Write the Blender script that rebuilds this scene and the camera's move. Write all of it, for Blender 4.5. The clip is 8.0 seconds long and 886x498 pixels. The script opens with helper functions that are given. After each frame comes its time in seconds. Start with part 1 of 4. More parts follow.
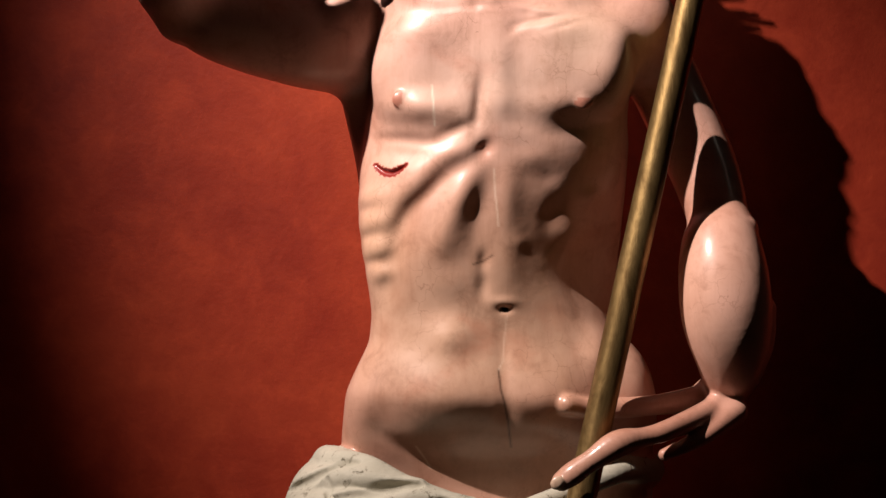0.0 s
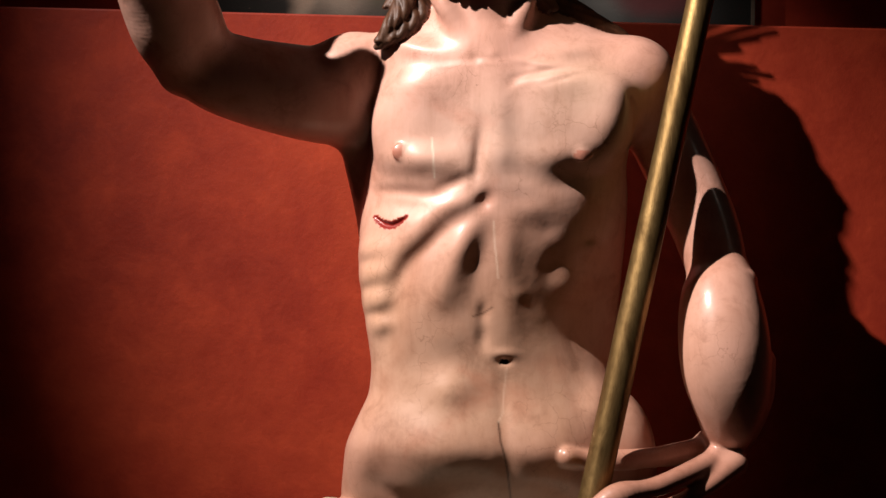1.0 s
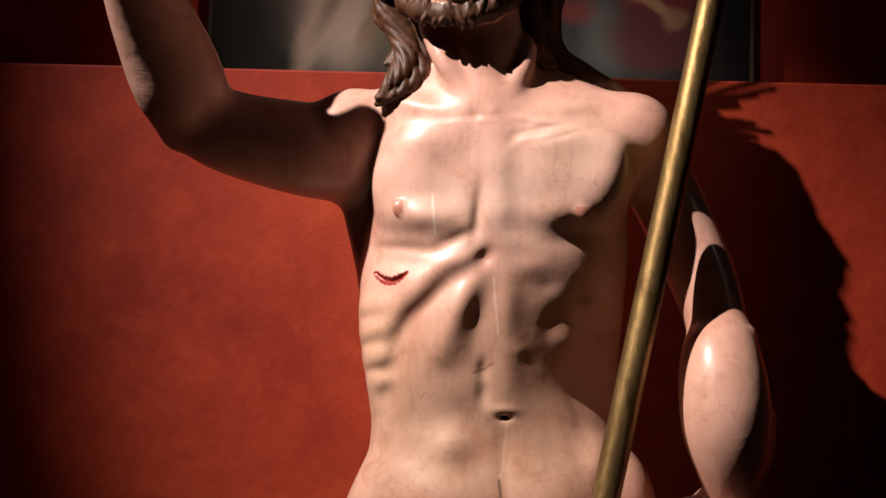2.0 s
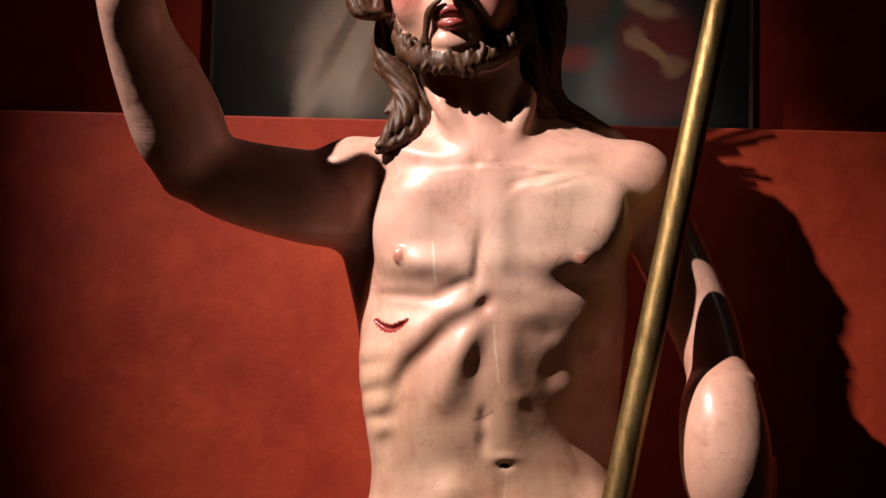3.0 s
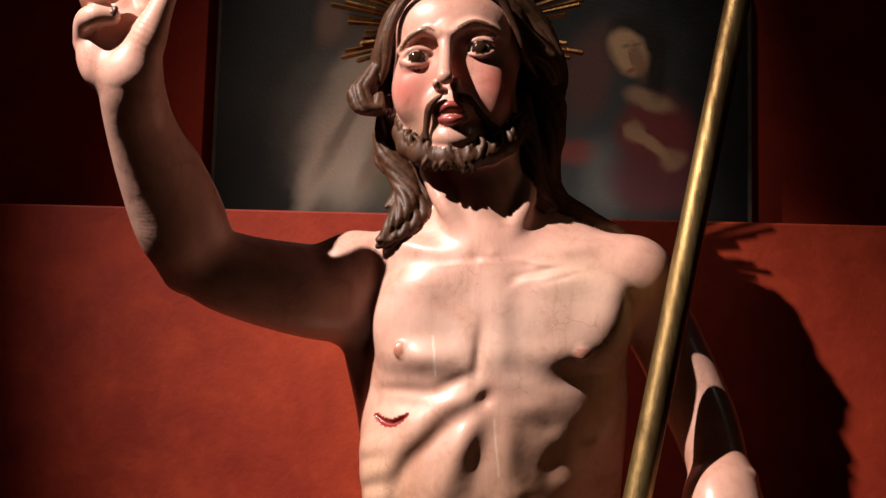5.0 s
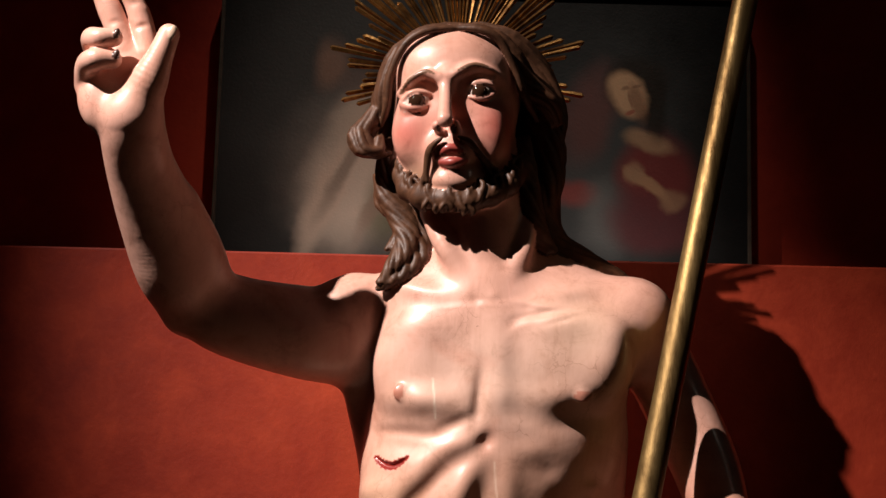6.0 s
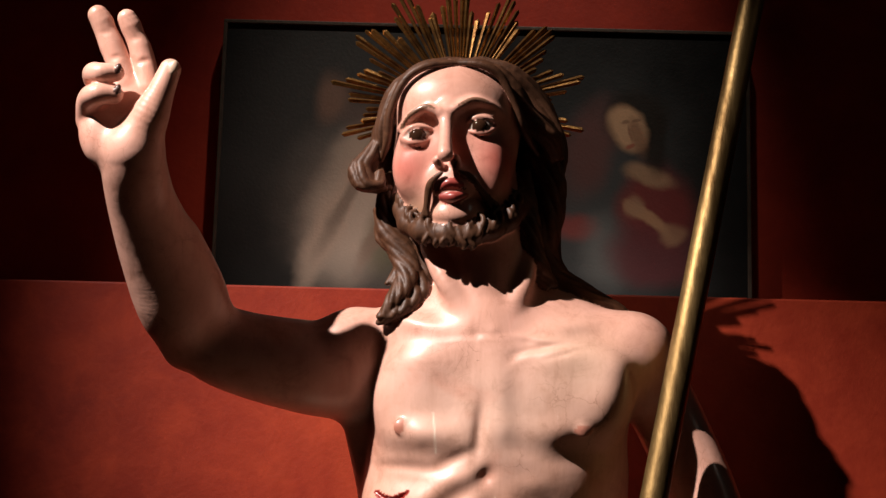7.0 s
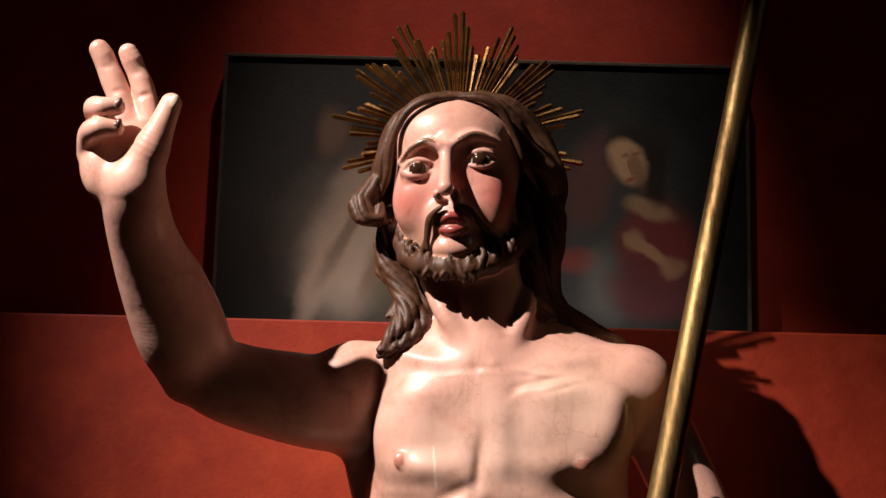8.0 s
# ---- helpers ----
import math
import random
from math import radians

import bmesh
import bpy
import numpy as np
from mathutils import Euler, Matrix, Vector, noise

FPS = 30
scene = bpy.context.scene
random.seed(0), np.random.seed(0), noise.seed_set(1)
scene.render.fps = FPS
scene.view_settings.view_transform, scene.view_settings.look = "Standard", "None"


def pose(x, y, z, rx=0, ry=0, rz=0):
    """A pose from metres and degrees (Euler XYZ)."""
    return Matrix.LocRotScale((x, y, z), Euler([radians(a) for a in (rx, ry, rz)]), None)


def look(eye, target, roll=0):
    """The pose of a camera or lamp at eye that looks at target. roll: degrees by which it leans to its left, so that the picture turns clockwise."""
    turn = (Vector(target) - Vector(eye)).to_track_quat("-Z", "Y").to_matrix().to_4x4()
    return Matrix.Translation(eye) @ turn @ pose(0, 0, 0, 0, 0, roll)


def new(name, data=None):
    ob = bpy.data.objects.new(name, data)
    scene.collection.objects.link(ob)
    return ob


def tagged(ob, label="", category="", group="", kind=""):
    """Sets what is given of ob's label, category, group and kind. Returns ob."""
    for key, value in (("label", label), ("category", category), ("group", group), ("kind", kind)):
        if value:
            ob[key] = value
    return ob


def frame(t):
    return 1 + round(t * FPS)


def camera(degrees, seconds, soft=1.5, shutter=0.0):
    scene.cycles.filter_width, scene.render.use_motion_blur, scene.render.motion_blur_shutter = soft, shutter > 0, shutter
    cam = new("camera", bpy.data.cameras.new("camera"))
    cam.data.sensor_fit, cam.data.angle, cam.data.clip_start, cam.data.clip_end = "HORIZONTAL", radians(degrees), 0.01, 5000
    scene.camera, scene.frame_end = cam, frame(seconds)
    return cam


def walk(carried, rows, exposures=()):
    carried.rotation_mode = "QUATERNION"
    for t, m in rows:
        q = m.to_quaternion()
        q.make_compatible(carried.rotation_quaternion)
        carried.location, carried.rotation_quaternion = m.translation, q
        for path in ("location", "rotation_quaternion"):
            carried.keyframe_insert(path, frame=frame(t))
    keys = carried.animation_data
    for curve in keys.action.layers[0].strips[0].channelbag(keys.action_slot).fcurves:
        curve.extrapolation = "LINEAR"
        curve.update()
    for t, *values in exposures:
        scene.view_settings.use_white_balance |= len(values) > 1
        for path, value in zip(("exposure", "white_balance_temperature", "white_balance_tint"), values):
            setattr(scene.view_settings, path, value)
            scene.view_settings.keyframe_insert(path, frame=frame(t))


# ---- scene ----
cam = camera(29.3, 8.0, soft=1.5)
PATH = [
    (0, (0.0015, -2.0560, 1.5165), (0.0087, -0.0566, 1.5679), 1.40),
    (0.5, (0.0015, -2.0582, 1.5204), (0.0083, -0.0596, 1.5961), 1.41),
    (1, (0.0015, -2.0604, 1.5241), (0.0074, -0.0631, 1.6294), 1.41),
    (1.5, (0.0015, -2.0625, 1.5276), (0.0064, -0.0671, 1.6640), 1.42),
    (3, (0.0015, -2.0684, 1.5369), (0.0037, -0.0799, 1.7512), 1.44),
    (3.5, (0.0015, -2.0702, 1.5396), (0.0030, -0.0845, 1.7780), 1.44),
    (4, (0.0015, -2.0720, 1.5422), (0.0022, -0.0895, 1.8061), 1.45),
    (4.5, (0.0015, -2.0737, 1.5446), (0.0013, -0.0948, 1.8342), 1.46),
    (6, (0.0015, -2.0785, 1.5505), (-0.0008, -0.1112, 1.9104), 1.47),
    (6.5, (0.0015, -2.0800, 1.5522), (-0.0016, -0.1162, 1.9311), 1.48),
    (7, (0.0015, -2.0814, 1.5536), (-0.0023, -0.1211, 1.9499), 1.49),
    (7.5, (0.0015, -2.0827, 1.5548), (-0.0028, -0.1263, 1.9698), 1.49),
    (8, (0.0015, -2.0840, 1.5559), (-0.0034, -0.1313, 1.9884), 1.50),
]
walk(cam, [(t, look(eye, target, roll)) for t, eye, target, roll in PATH], exposures=[(0.0, 0.0), (8.0, 0.0)])

# ---- light: one gallery spot from the upper left, the dim room round it ----
SPOT_AT, SPOT_TO = (-2.00, -1.42, 4.13), (0.05, 0.08, 1.69)
lamp = bpy.data.lights.new("gallery_spot", "SPOT")
lamp.energy, lamp.color = 1060, (1.0, 0.848, 0.775)
lamp.spot_size, lamp.spot_blend, lamp.shadow_soft_size = radians(24.5), 1.0, 0.022
spot = new("gallery_spot", lamp)
spot.matrix_world = look(SPOT_AT, SPOT_TO)
# a far, weak spot of the same gallery, from the other side
SIDE_AT, SIDE_TO = (2.6, -1.0, 3.6), (0.1, 0.1, 1.8)
weak = bpy.data.lights.new("side_spot", "SPOT")
weak.energy, weak.color = 2.5, (1.0, 0.80, 0.66)
weak.spot_size, weak.spot_blend, weak.shadow_soft_size = radians(50), 1.0, 0.06
side = new("side_spot", weak)
side.matrix_world = look(SIDE_AT, SIDE_TO)
# an unseen spot, added to brighten the painting
PICTURE_AT, PICTURE_TO = (0.10, -0.35, 4.3), (0.03, 0.60, 2.13)
narrow = bpy.data.lights.new("picture_fill_spot", "SPOT")
narrow.energy, narrow.color = 100, (1.0, 0.88, 0.76)
narrow.spot_size, narrow.spot_blend, narrow.shadow_soft_size = radians(29), 1.0, 0.03
picture = new("picture_fill_spot", narrow)
picture.matrix_world = look(PICTURE_AT, PICTURE_TO)

world = bpy.data.worlds.new("dim_room")
world.use_nodes = True
world.node_tree.nodes["Background"].inputs[0].default_value = (0.5, 0.4, 0.35, 1)
world.node_tree.nodes["Background"].inputs[1].default_value = 0.01
scene.world = world


# ---- materials ----
class Mat:
    """A node material with short calls."""

    def __init__(self, name, rough=0.5, metal=0.0, spec=0.5):
        self.mat = bpy.data.materials.new(name)
        self.mat.use_nodes = True
        self.tree = self.mat.node_tree
        self.out = self.tree.nodes["Principled BSDF"]
        self.out.inputs["Roughness"].default_value = rough
        self.out.inputs["Metallic"].default_value = metal
        self.out.inputs["Specular IOR Level"].default_value = spec
        self.where = self.node("ShaderNodeTexCoord").outputs["Object"]

    def node(self, kind, **values):
        n = self.tree.nodes.new(kind)
        for key, value in values.items():
            n.inputs[key.replace("_", " ")].default_value = value
        return n

    def link(self, a, b):
        self.tree.links.new(a, b)

    def noise(self, scale, detail=5.0, rough=0.6, distort=0.0, stretch=None):
        n = self.node("ShaderNodeTexNoise", Scale=scale, Detail=detail, Roughness=rough, Distortion=distort)
        at = self.where
        if stretch:
            m = self.node("ShaderNodeMapping")
            m.inputs["Scale"].default_value = stretch
            self.link(at, m.inputs["Vector"])
            at = m.outputs[0]
        self.link(at, n.inputs["Vector"])
        return n.outputs["Fac"]

    def ramp(self, fac, *stops):
        n = self.node("ShaderNodeValToRGB")
        while len(n.color_ramp.elements) < len(stops):
            n.color_ramp.elements.new(0.5)
        for e, (at, c) in zip(n.color_ramp.elements, stops):
            e.position, e.color = at, (*c, 1) if len(c) == 3 else c
        self.link(fac, n.inputs[0])
        return n.outputs[0]

    def mix(self, fac, a, b, blend="MIX"):
        n = self.tree.nodes.new("ShaderNodeMix")
        n.data_type, n.blend_type = "RGBA", blend
        for value, slot in ((fac, 0), (a, 6), (b, 7)):
            if isinstance(value, (int, float)):
                n.inputs[slot].default_value = value
            elif isinstance(value, tuple):
                n.inputs[slot].default_value = (*value, 1)
            else:
                self.link(value, n.inputs[slot])
        return n.outputs[2]

    def math(self, op, a, b=0.0):
        n = self.tree.nodes.new("ShaderNodeMath")
        n.operation = op
        for i, value in enumerate((a, b)):
            if isinstance(value, (int, float)):
                n.inputs[i].default_value = value
            else:
                self.link(value, n.inputs[i])
        return n.outputs[0]

    def scale(self, fac, lo, hi):
        n = self.node("ShaderNodeMapRange")
        n.inputs[3].default_value, n.inputs[4].default_value = lo, hi
        self.link(fac, n.inputs[0])
        return n.outputs[0]

    def colour(self, socket):
        self.link(socket, self.out.inputs["Base Color"])

    def rough(self, socket):
        self.link(socket, self.out.inputs["Roughness"])

    def bump(self, *layers):
        last = None
        for height, distance in layers:
            n = self.node("ShaderNodeBump", Distance=distance, Strength=1.0)
            self.link(height, n.inputs["Height"])
            if last:
                self.link(last, n.inputs["Normal"])
            last = n.outputs[0]
        self.link(last, self.out.inputs["Normal"])


def red_plaster(name, a, b, c):
    m = Mat(name, 0.62, spec=0.3)
    big, small = m.noise(2.3, 6, 0.62, 0.6), m.noise(16, 8, 0.7, 0.4)
    col = m.ramp(big, (0.30, a), (0.50, b), (0.72, c))
    col = m.mix(m.scale(small, 0.0, 0.45), col, m.ramp(small, (0.35, tuple(v * 0.6 for v in a)), (0.65, tuple(min(1, v * 1.25) for v in c))))
    m.colour(col)
    m.rough(m.scale(small, 0.5, 0.75))
    m.bump((m.noise(9, 6, 0.6), 0.0016), (m.noise(120, 4, 0.6), 0.0004))
    return m.mat


def painted_skin():
    m = Mat("flesh_paint_on_wood", 0.4, spec=0.42)
    tint = m.node("ShaderNodeAttribute")
    tint.attribute_name = "tint"
    big, mid = m.noise(6, 5, 0.6, 0.6), m.noise(24, 7, 0.7, 0.5)
    streak, fine = m.noise(55, 6, 0.65, 0.6, (1, 1, 0.14)), m.noise(190, 5, 0.7)
    wash = m.ramp(big, (0.28, (0.70, 0.56, 0.47)), (0.46, (0.98, 0.96, 0.92)), (0.58, (1.0, 0.99, 0.97)), (0.76, (0.90, 0.66, 0.58)))
    col = m.mix(0.85, tint.outputs["Color"], wash, "MULTIPLY")
    dirt = m.ramp(mid, (0.30, (0.46, 0.33, 0.25)), (0.47, (0.93, 0.89, 0.85)), (0.60, (1.0, 1.0, 1.0)), (0.75, (1.10, 1.05, 1.0)))
    col = m.mix(0.42, col, dirt, "MULTIPLY")
    col = m.mix(0.22, col, m.ramp(streak, (0.30, (0.55, 0.42, 0.34)), (0.52, (1.0, 1.0, 1.0))), "MULTIPLY")
    crack = m.node("ShaderNodeTexVoronoi", Scale=34.0)
    crack.feature = "DISTANCE_TO_EDGE"
    warp = m.node("ShaderNodeTexNoise", Scale=40.0, Detail=4.0)
    m.link(m.where, warp.inputs["Vector"])
    bend = m.node("ShaderNodeVectorMath")
    bend.operation = "MULTIPLY_ADD"
    bend.inputs[1].default_value = (0.03, 0.03, 0.03)
    m.link(warp.outputs["Color"], bend.inputs[0])
    m.link(m.where, bend.inputs[2])
    m.link(bend.outputs[0], crack.inputs["Vector"])
    line = m.ramp(crack.outputs["Distance"], (0.0, (0.45, 0.32, 0.25)), (0.018, (1.0, 1.0, 1.0)))
    patch = m.scale(m.math("MULTIPLY", m.math("SUBTRACT", m.noise(9, 4), 0.50), 7.0), 0.0, 0.5)
    col = m.mix(patch, col, m.mix(1.0, col, line, "MULTIPLY"))
    specks = m.ramp(m.noise(95, 8, 0.75, 1.2), (0.26, (0.30, 0.18, 0.12)), (0.32, (1.0, 1.0, 1.0)))
    col = m.mix(0.8, col, specks, "MULTIPLY")
    chips = m.ramp(m.noise(70, 6, 0.7, 1.5), (0.735, (0.0, 0.0, 0.0)), (0.75, (1.0, 1.0, 1.0)))
    col = m.mix(chips, col, (0.74, 0.66, 0.56))
    m.colour(col)
    m.rough(m.scale(mid, 0.32, 0.56))
    m.out.inputs["Coat Weight"].default_value = 0.45
    m.out.inputs["Coat Roughness"].default_value = 0.19
    m.bump((m.noise(15, 3, 0.45), 0.0013), (m.noise(48, 3, 0.5), 0.0005), (streak, 0.00012), (fine, 0.00005))
    return m.mat


def carved_hair():
    m = Mat("brown_painted_hair", 0.42, spec=0.35)
    tint = m.node("ShaderNodeAttribute")
    tint.attribute_name = "tint"
    mid = m.noise(60, 6, 0.65, 0.8)
    m.colour(m.mix(1.0, tint.outputs["Color"], m.ramp(mid, (0.3, (0.45, 0.42, 0.40)), (0.7, (1.25, 1.15, 1.05))), "MULTIPLY"))
    m.rough(m.scale(mid, 0.40, 0.62))
    m.bump((m.noise(170, 4, 0.6, 1.0, (1, 1, 0.25)), 0.0004))
    return m.mat


def chalky_cloth():
    m = Mat("pale_painted_drapery", 0.7, spec=0.3)
    big, mid = m.noise(9, 5, 0.6), m.noise(70, 8, 0.75, 0.6)
    col = m.ramp(big, (0.3, (0.34, 0.32, 0.25)), (0.7, (0.50, 0.47, 0.38)))
    col = m.mix(1.0, col, m.ramp(mid, (0.34, (0.22, 0.19, 0.14)), (0.43, (1.0, 1.0, 1.0))), "MULTIPLY")
    m.colour(col)
    m.bump((m.noise(40, 5, 0.6), 0.0022), (mid, 0.0012))
    return m.mat


def wet_paint(name, rough):
    m = Mat(name, rough)
    tint = m.node("ShaderNodeAttribute")
    tint.attribute_name = "tint"
    m.colour(m.mix(1.0, tint.outputs["Color"], m.ramp(m.noise(90, 4), (0.3, (0.85, 0.82, 0.8)), (0.7, (1.0, 1.0, 1.0))), "MULTIPLY"))
    return m.mat


def gilded(name, bright, dark, rough, stretch):
    m = Mat(name, rough, 0.88)
    wear, fine = m.noise(22, 7, 0.7, 0.5, stretch), m.noise(150, 5, 0.7)
    m.colour(m.ramp(wear, (0.34, dark), (0.58, bright)))
    m.rough(m.scale(fine, rough - 0.08, rough + 0.18))
    m.bump((m.noise(45, 5, 0.6, 0.2, stretch), 0.0014), (fine, 0.0003))
    return m.mat


def plain(name, a, b, rough, scale=14):
    m = Mat(name, rough, spec=0.3)
    m.colour(m.ramp(m.noise(scale, 7, 0.65, 0.4), (0.3, a), (0.7, b)))
    m.bump((m.noise(scale * 6, 5), 0.0008))
    return m.mat


PANEL_RED = red_plaster("red_lime_plaster", (0.21, 0.014, 0.005), (0.30, 0.026, 0.008), (0.40, 0.050, 0.014))
WALL_RED = red_plaster("deep_red_plaster", (0.32, 0.020, 0.008), (0.42, 0.030, 0.011), (0.50, 0.044, 0.014))
SKIN, HAIR, CLOTH, WET = painted_skin(), carved_hair(), chalky_cloth(), wet_paint("glossy_eye_paint", 0.08)
GOLD = gilded("worn_gilt_wood", (0.35, 0.235, 0.095), (0.10, 0.055, 0.018), 0.42, (1, 1, 0.25))
RAY_GOLD = gilded("tarnished_gilt_metal", (0.27, 0.14, 0.042), (0.05, 0.020, 0.008), 0.30, (1, 1, 1))
DARK_FLOOR = plain("dark_stone_floor", (0.05, 0.045, 0.04), (0.09, 0.08, 0.07), 0.4, 4)
DARK_CEILING = plain("dark_ceiling_paint", (0.03, 0.028, 0.027), (0.045, 0.042, 0.04), 0.8, 5)
PLINTH_STONE = plain("grey_plinth_paint", (0.16, 0.15, 0.14), (0.22, 0.21, 0.19), 0.6, 9)
EDGE_WOOD = plain("dark_stretcher_edge", (0.05, 0.035, 0.025), (0.10, 0.07, 0.05), 0.5, 40)
BLACK_METAL = plain("black_lamp_metal", (0.015, 0.015, 0.015), (0.03, 0.03, 0.03), 0.5, 40)


def part(name, bm, material, parent=None, label="", smooth=False):
    data = bpy.data.meshes.new(name)
    bm.to_mesh(data)
    bm.free()
    data.materials.append(material)
    if smooth:
        data.shade_smooth()
    ob = new(name, data)
    if parent:
        ob.parent = parent
    return tagged(ob, label)


def box(lo, hi, bevel=0.0):
    bm = bmesh.new()
    size, mid = [b - a for a, b in zip(lo, hi)], [(a + b) / 2 for a, b in zip(lo, hi)]
    bmesh.ops.create_cube(bm, size=1.0, matrix=Matrix.LocRotScale(mid, None, size))
    if bevel:
        bmesh.ops.bevel(bm, geom=bm.edges[:], offset=bevel, segments=2, profile=0.6, affect="EDGES")
    return bm


# ---- the room ----
ROOM = (-3.6, 3.6, -5.0, 0.62, 4.8)
x0, x1, y0, y1, top = ROOM


def setting(name, bm, material, label, category):
    return tagged(part(name, bm, material), label, category, kind="structure")


setting("floor", box((x0 - 0.2, y0 - 0.2, -0.12), (x1 + 0.2, y1 + 0.2, 0.0)), DARK_FLOOR, "dark polished stone gallery floor", "floor")
setting("ceiling", box((x0 - 0.2, y0 - 0.2, top), (x1 + 0.2, y1 + 0.2, top + 0.12)), DARK_CEILING, "dark painted gallery ceiling", "ceiling")
setting("wall_north", box((x0 - 0.2, y1, 0.0), (x1 + 0.2, y1 + 0.2, top)), WALL_RED, "deep red plaster wall behind the painting", "wall")
setting("wall_south", box((x0 - 0.2, y0 - 0.2, 0.0), (x1 + 0.2, y0, top)), WALL_RED, "deep red plaster wall closing the room", "wall")
setting("wall_west", box((x0 - 0.2, y0, 0.0), (x0, y1, top)), WALL_RED, "deep red plaster side wall", "wall")
setting("wall_east", box((x1, y0, 0.0), (x1 + 0.2, y1, top)), WALL_RED, "deep red plaster side wall", "wall")
PANEL_Y, PANEL_TOP = 0.360, 1.9861
setting("partition_wall", box((-2.2, PANEL_Y, 0.0), (2.2, PANEL_Y + 0.06, PANEL_TOP), 0.003), PANEL_RED, "low partition of mottled red lime plaster", "wall")


# ---- the dark painting behind ----
def canvas_paint(wide, high):
    """Soft, dim shapes on a nearly black ground; x runs along the canvas, z up, from its middle."""
    m = Mat("old_oil_painting", 0.5, spec=0.25)
    wobble = m.node("ShaderNodeTexNoise", Scale=7.0, Detail=4.0)
    m.link(m.where, wobble.inputs["Vector"])
    shift = m.node("ShaderNodeVectorMath")
    shift.operation = "MULTIPLY_ADD"
    shift.inputs[1].default_value, shift.inputs[2].default_value = (0.07, 0.07, 0.07), (-0.035, -0.035, -0.035)
    m.link(wobble.outputs["Color"], shift.inputs[0])
    at = m.node("ShaderNodeVectorMath")
    m.link(m.where, at.inputs[0])
    m.link(shift.outputs[0], at.inputs[1])
    ground = m.noise(5, 6, 0.6, 0.5)
    state = [m.ramp(ground, (0.3, (0.006, 0.0055, 0.0055)), (0.75, (0.018, 0.017, 0.016)))]

    def daub(x, z, rx, rz, turn, colour, strength, soft=0.9):
        place = m.node("ShaderNodeMapping")
        place.vector_type = "TEXTURE"
        place.inputs["Location"].default_value = (x, 0, z)
        place.inputs["Rotation"].default_value = (0, radians(turn), 0)
        place.inputs["Scale"].default_value = (rx, 10.0, rz)
        m.link(at.outputs[0], place.inputs["Vector"])
        ball = m.node("ShaderNodeVectorMath")
        ball.operation = "LENGTH"
        m.link(place.outputs[0], ball.inputs[0])
        fac = m.node("ShaderNodeMapRange")
        fac.interpolation_type = "SMOOTHSTEP"
        fac.inputs[1].default_value, fac.inputs[2].default_value = 1.0 + soft / 2, 1.0 - soft / 2
        fac.inputs[3].default_value, fac.inputs[4].default_value = 0.0, strength
        m.link(ball.outputs["Value"], fac.inputs[0])
        state[0] = m.mix(fac.outputs[0], state[0], colour)

    daub(-0.226, 0.100, 0.170, 0.206, 0, (0.095, 0.09, 0.085), 0.75, 1.8)
    daub(-0.205, 0.035, 0.090, 0.110, 0, (0.40, 0.33, 0.28), 0.75, 1.4)
    daub(-0.205, 0.035, 0.067, 0.116, 24, (0.78, 0.62, 0.50), 0.9, 0.9)
    daub(-0.248, 0.006, 0.020, 0.116, 24, (0.74, 0.56, 0.44), 0.8, 0.9)
    daub(-0.185, 0.130, 0.054, 0.040, -30, (0.62, 0.48, 0.38), 0.75, 1.1)
    daub(-0.149, -0.001, 0.036, 0.063, 20, (0.16, 0.15, 0.08), 0.7, 1)
    daub(-0.167, -0.002, 0.013, 0.071, 30, (0.4, 0.26, 0.2), 0.6, 1)
    daub(-0.222, 0.050, 0.010, 0.090, 26, (0.2, 0.15, 0.12), 0.6, 1.1)
    daub(-0.247, 0.215, 0.027, 0.036, 10, (0.3, 0.17, 0.12), 0.7, 1.1)
    daub(-0.201, 0.192, 0.032, 0.023, -20, (0.18, 0.12, 0.1), 0.6, 1.2)
    daub(0.199, 0.027, 0.116, 0.179, 0, (0.085, 0.09, 0.09), 0.8, 1.7)
    daub(0.170, 0.139, 0.036, 0.071, 12, (0.19, 0.07, 0.06), 0.6, 1.2)
    daub(0.153, 0.007, 0.039, 0.021, 6, (0.3, 0.06, 0.05), 0.7, 1.1)
    daub(0.203, -0.029, 0.036, 0.054, 0, (0.2, 0.2, 0.19), 0.6, 1.3)
    daub(0.286, 0.048, 0.055, 0.063, 0, (0.24, 0.045, 0.042), 0.85, 0.8)
    daub(0.276, -0.037, 0.064, 0.046, 0, (0.15, 0.04, 0.045), 0.8, 0.9)
    daub(0.272, 0.099, 0.039, 0.014, 8, (0.46, 0.29, 0.17), 0.85, 0.9)
    daub(0.242, 0.187, 0.046, 0.050, 0, (0.022, 0.016, 0.012), 0.92, 0.7)
    daub(0.274, 0.152, 0.021, 0.046, -12, (0.022, 0.016, 0.012), 0.9, 0.8)
    daub(0.229, 0.168, 0.028, 0.040, -34, (0.62, 0.38, 0.22), 0.95, 0.5)
    daub(0.246, 0.156, 0.013, 0.030, -22, (0.24, 0.12, 0.07), 0.7, 1)
    daub(0.222, 0.177, 0.008, 0.003, -14, (0.12, 0.06, 0.04), 0.5, 0.9)
    daub(0.243, 0.183, 0.007, 0.003, -14, (0.12, 0.06, 0.04), 0.5, 0.9)
    daub(0.232, 0.158, 0.003, 0.014, -18, (0.3, 0.15, 0.09), 0.7, 1)
    daub(0.235, 0.138, 0.008, 0.003, -14, (0.34, 0.09, 0.06), 0.8, 0.9)
    daub(0.272, 0.024, 0.010, 0.039, -48, (0.5, 0.29, 0.16), 0.9, 0.8)
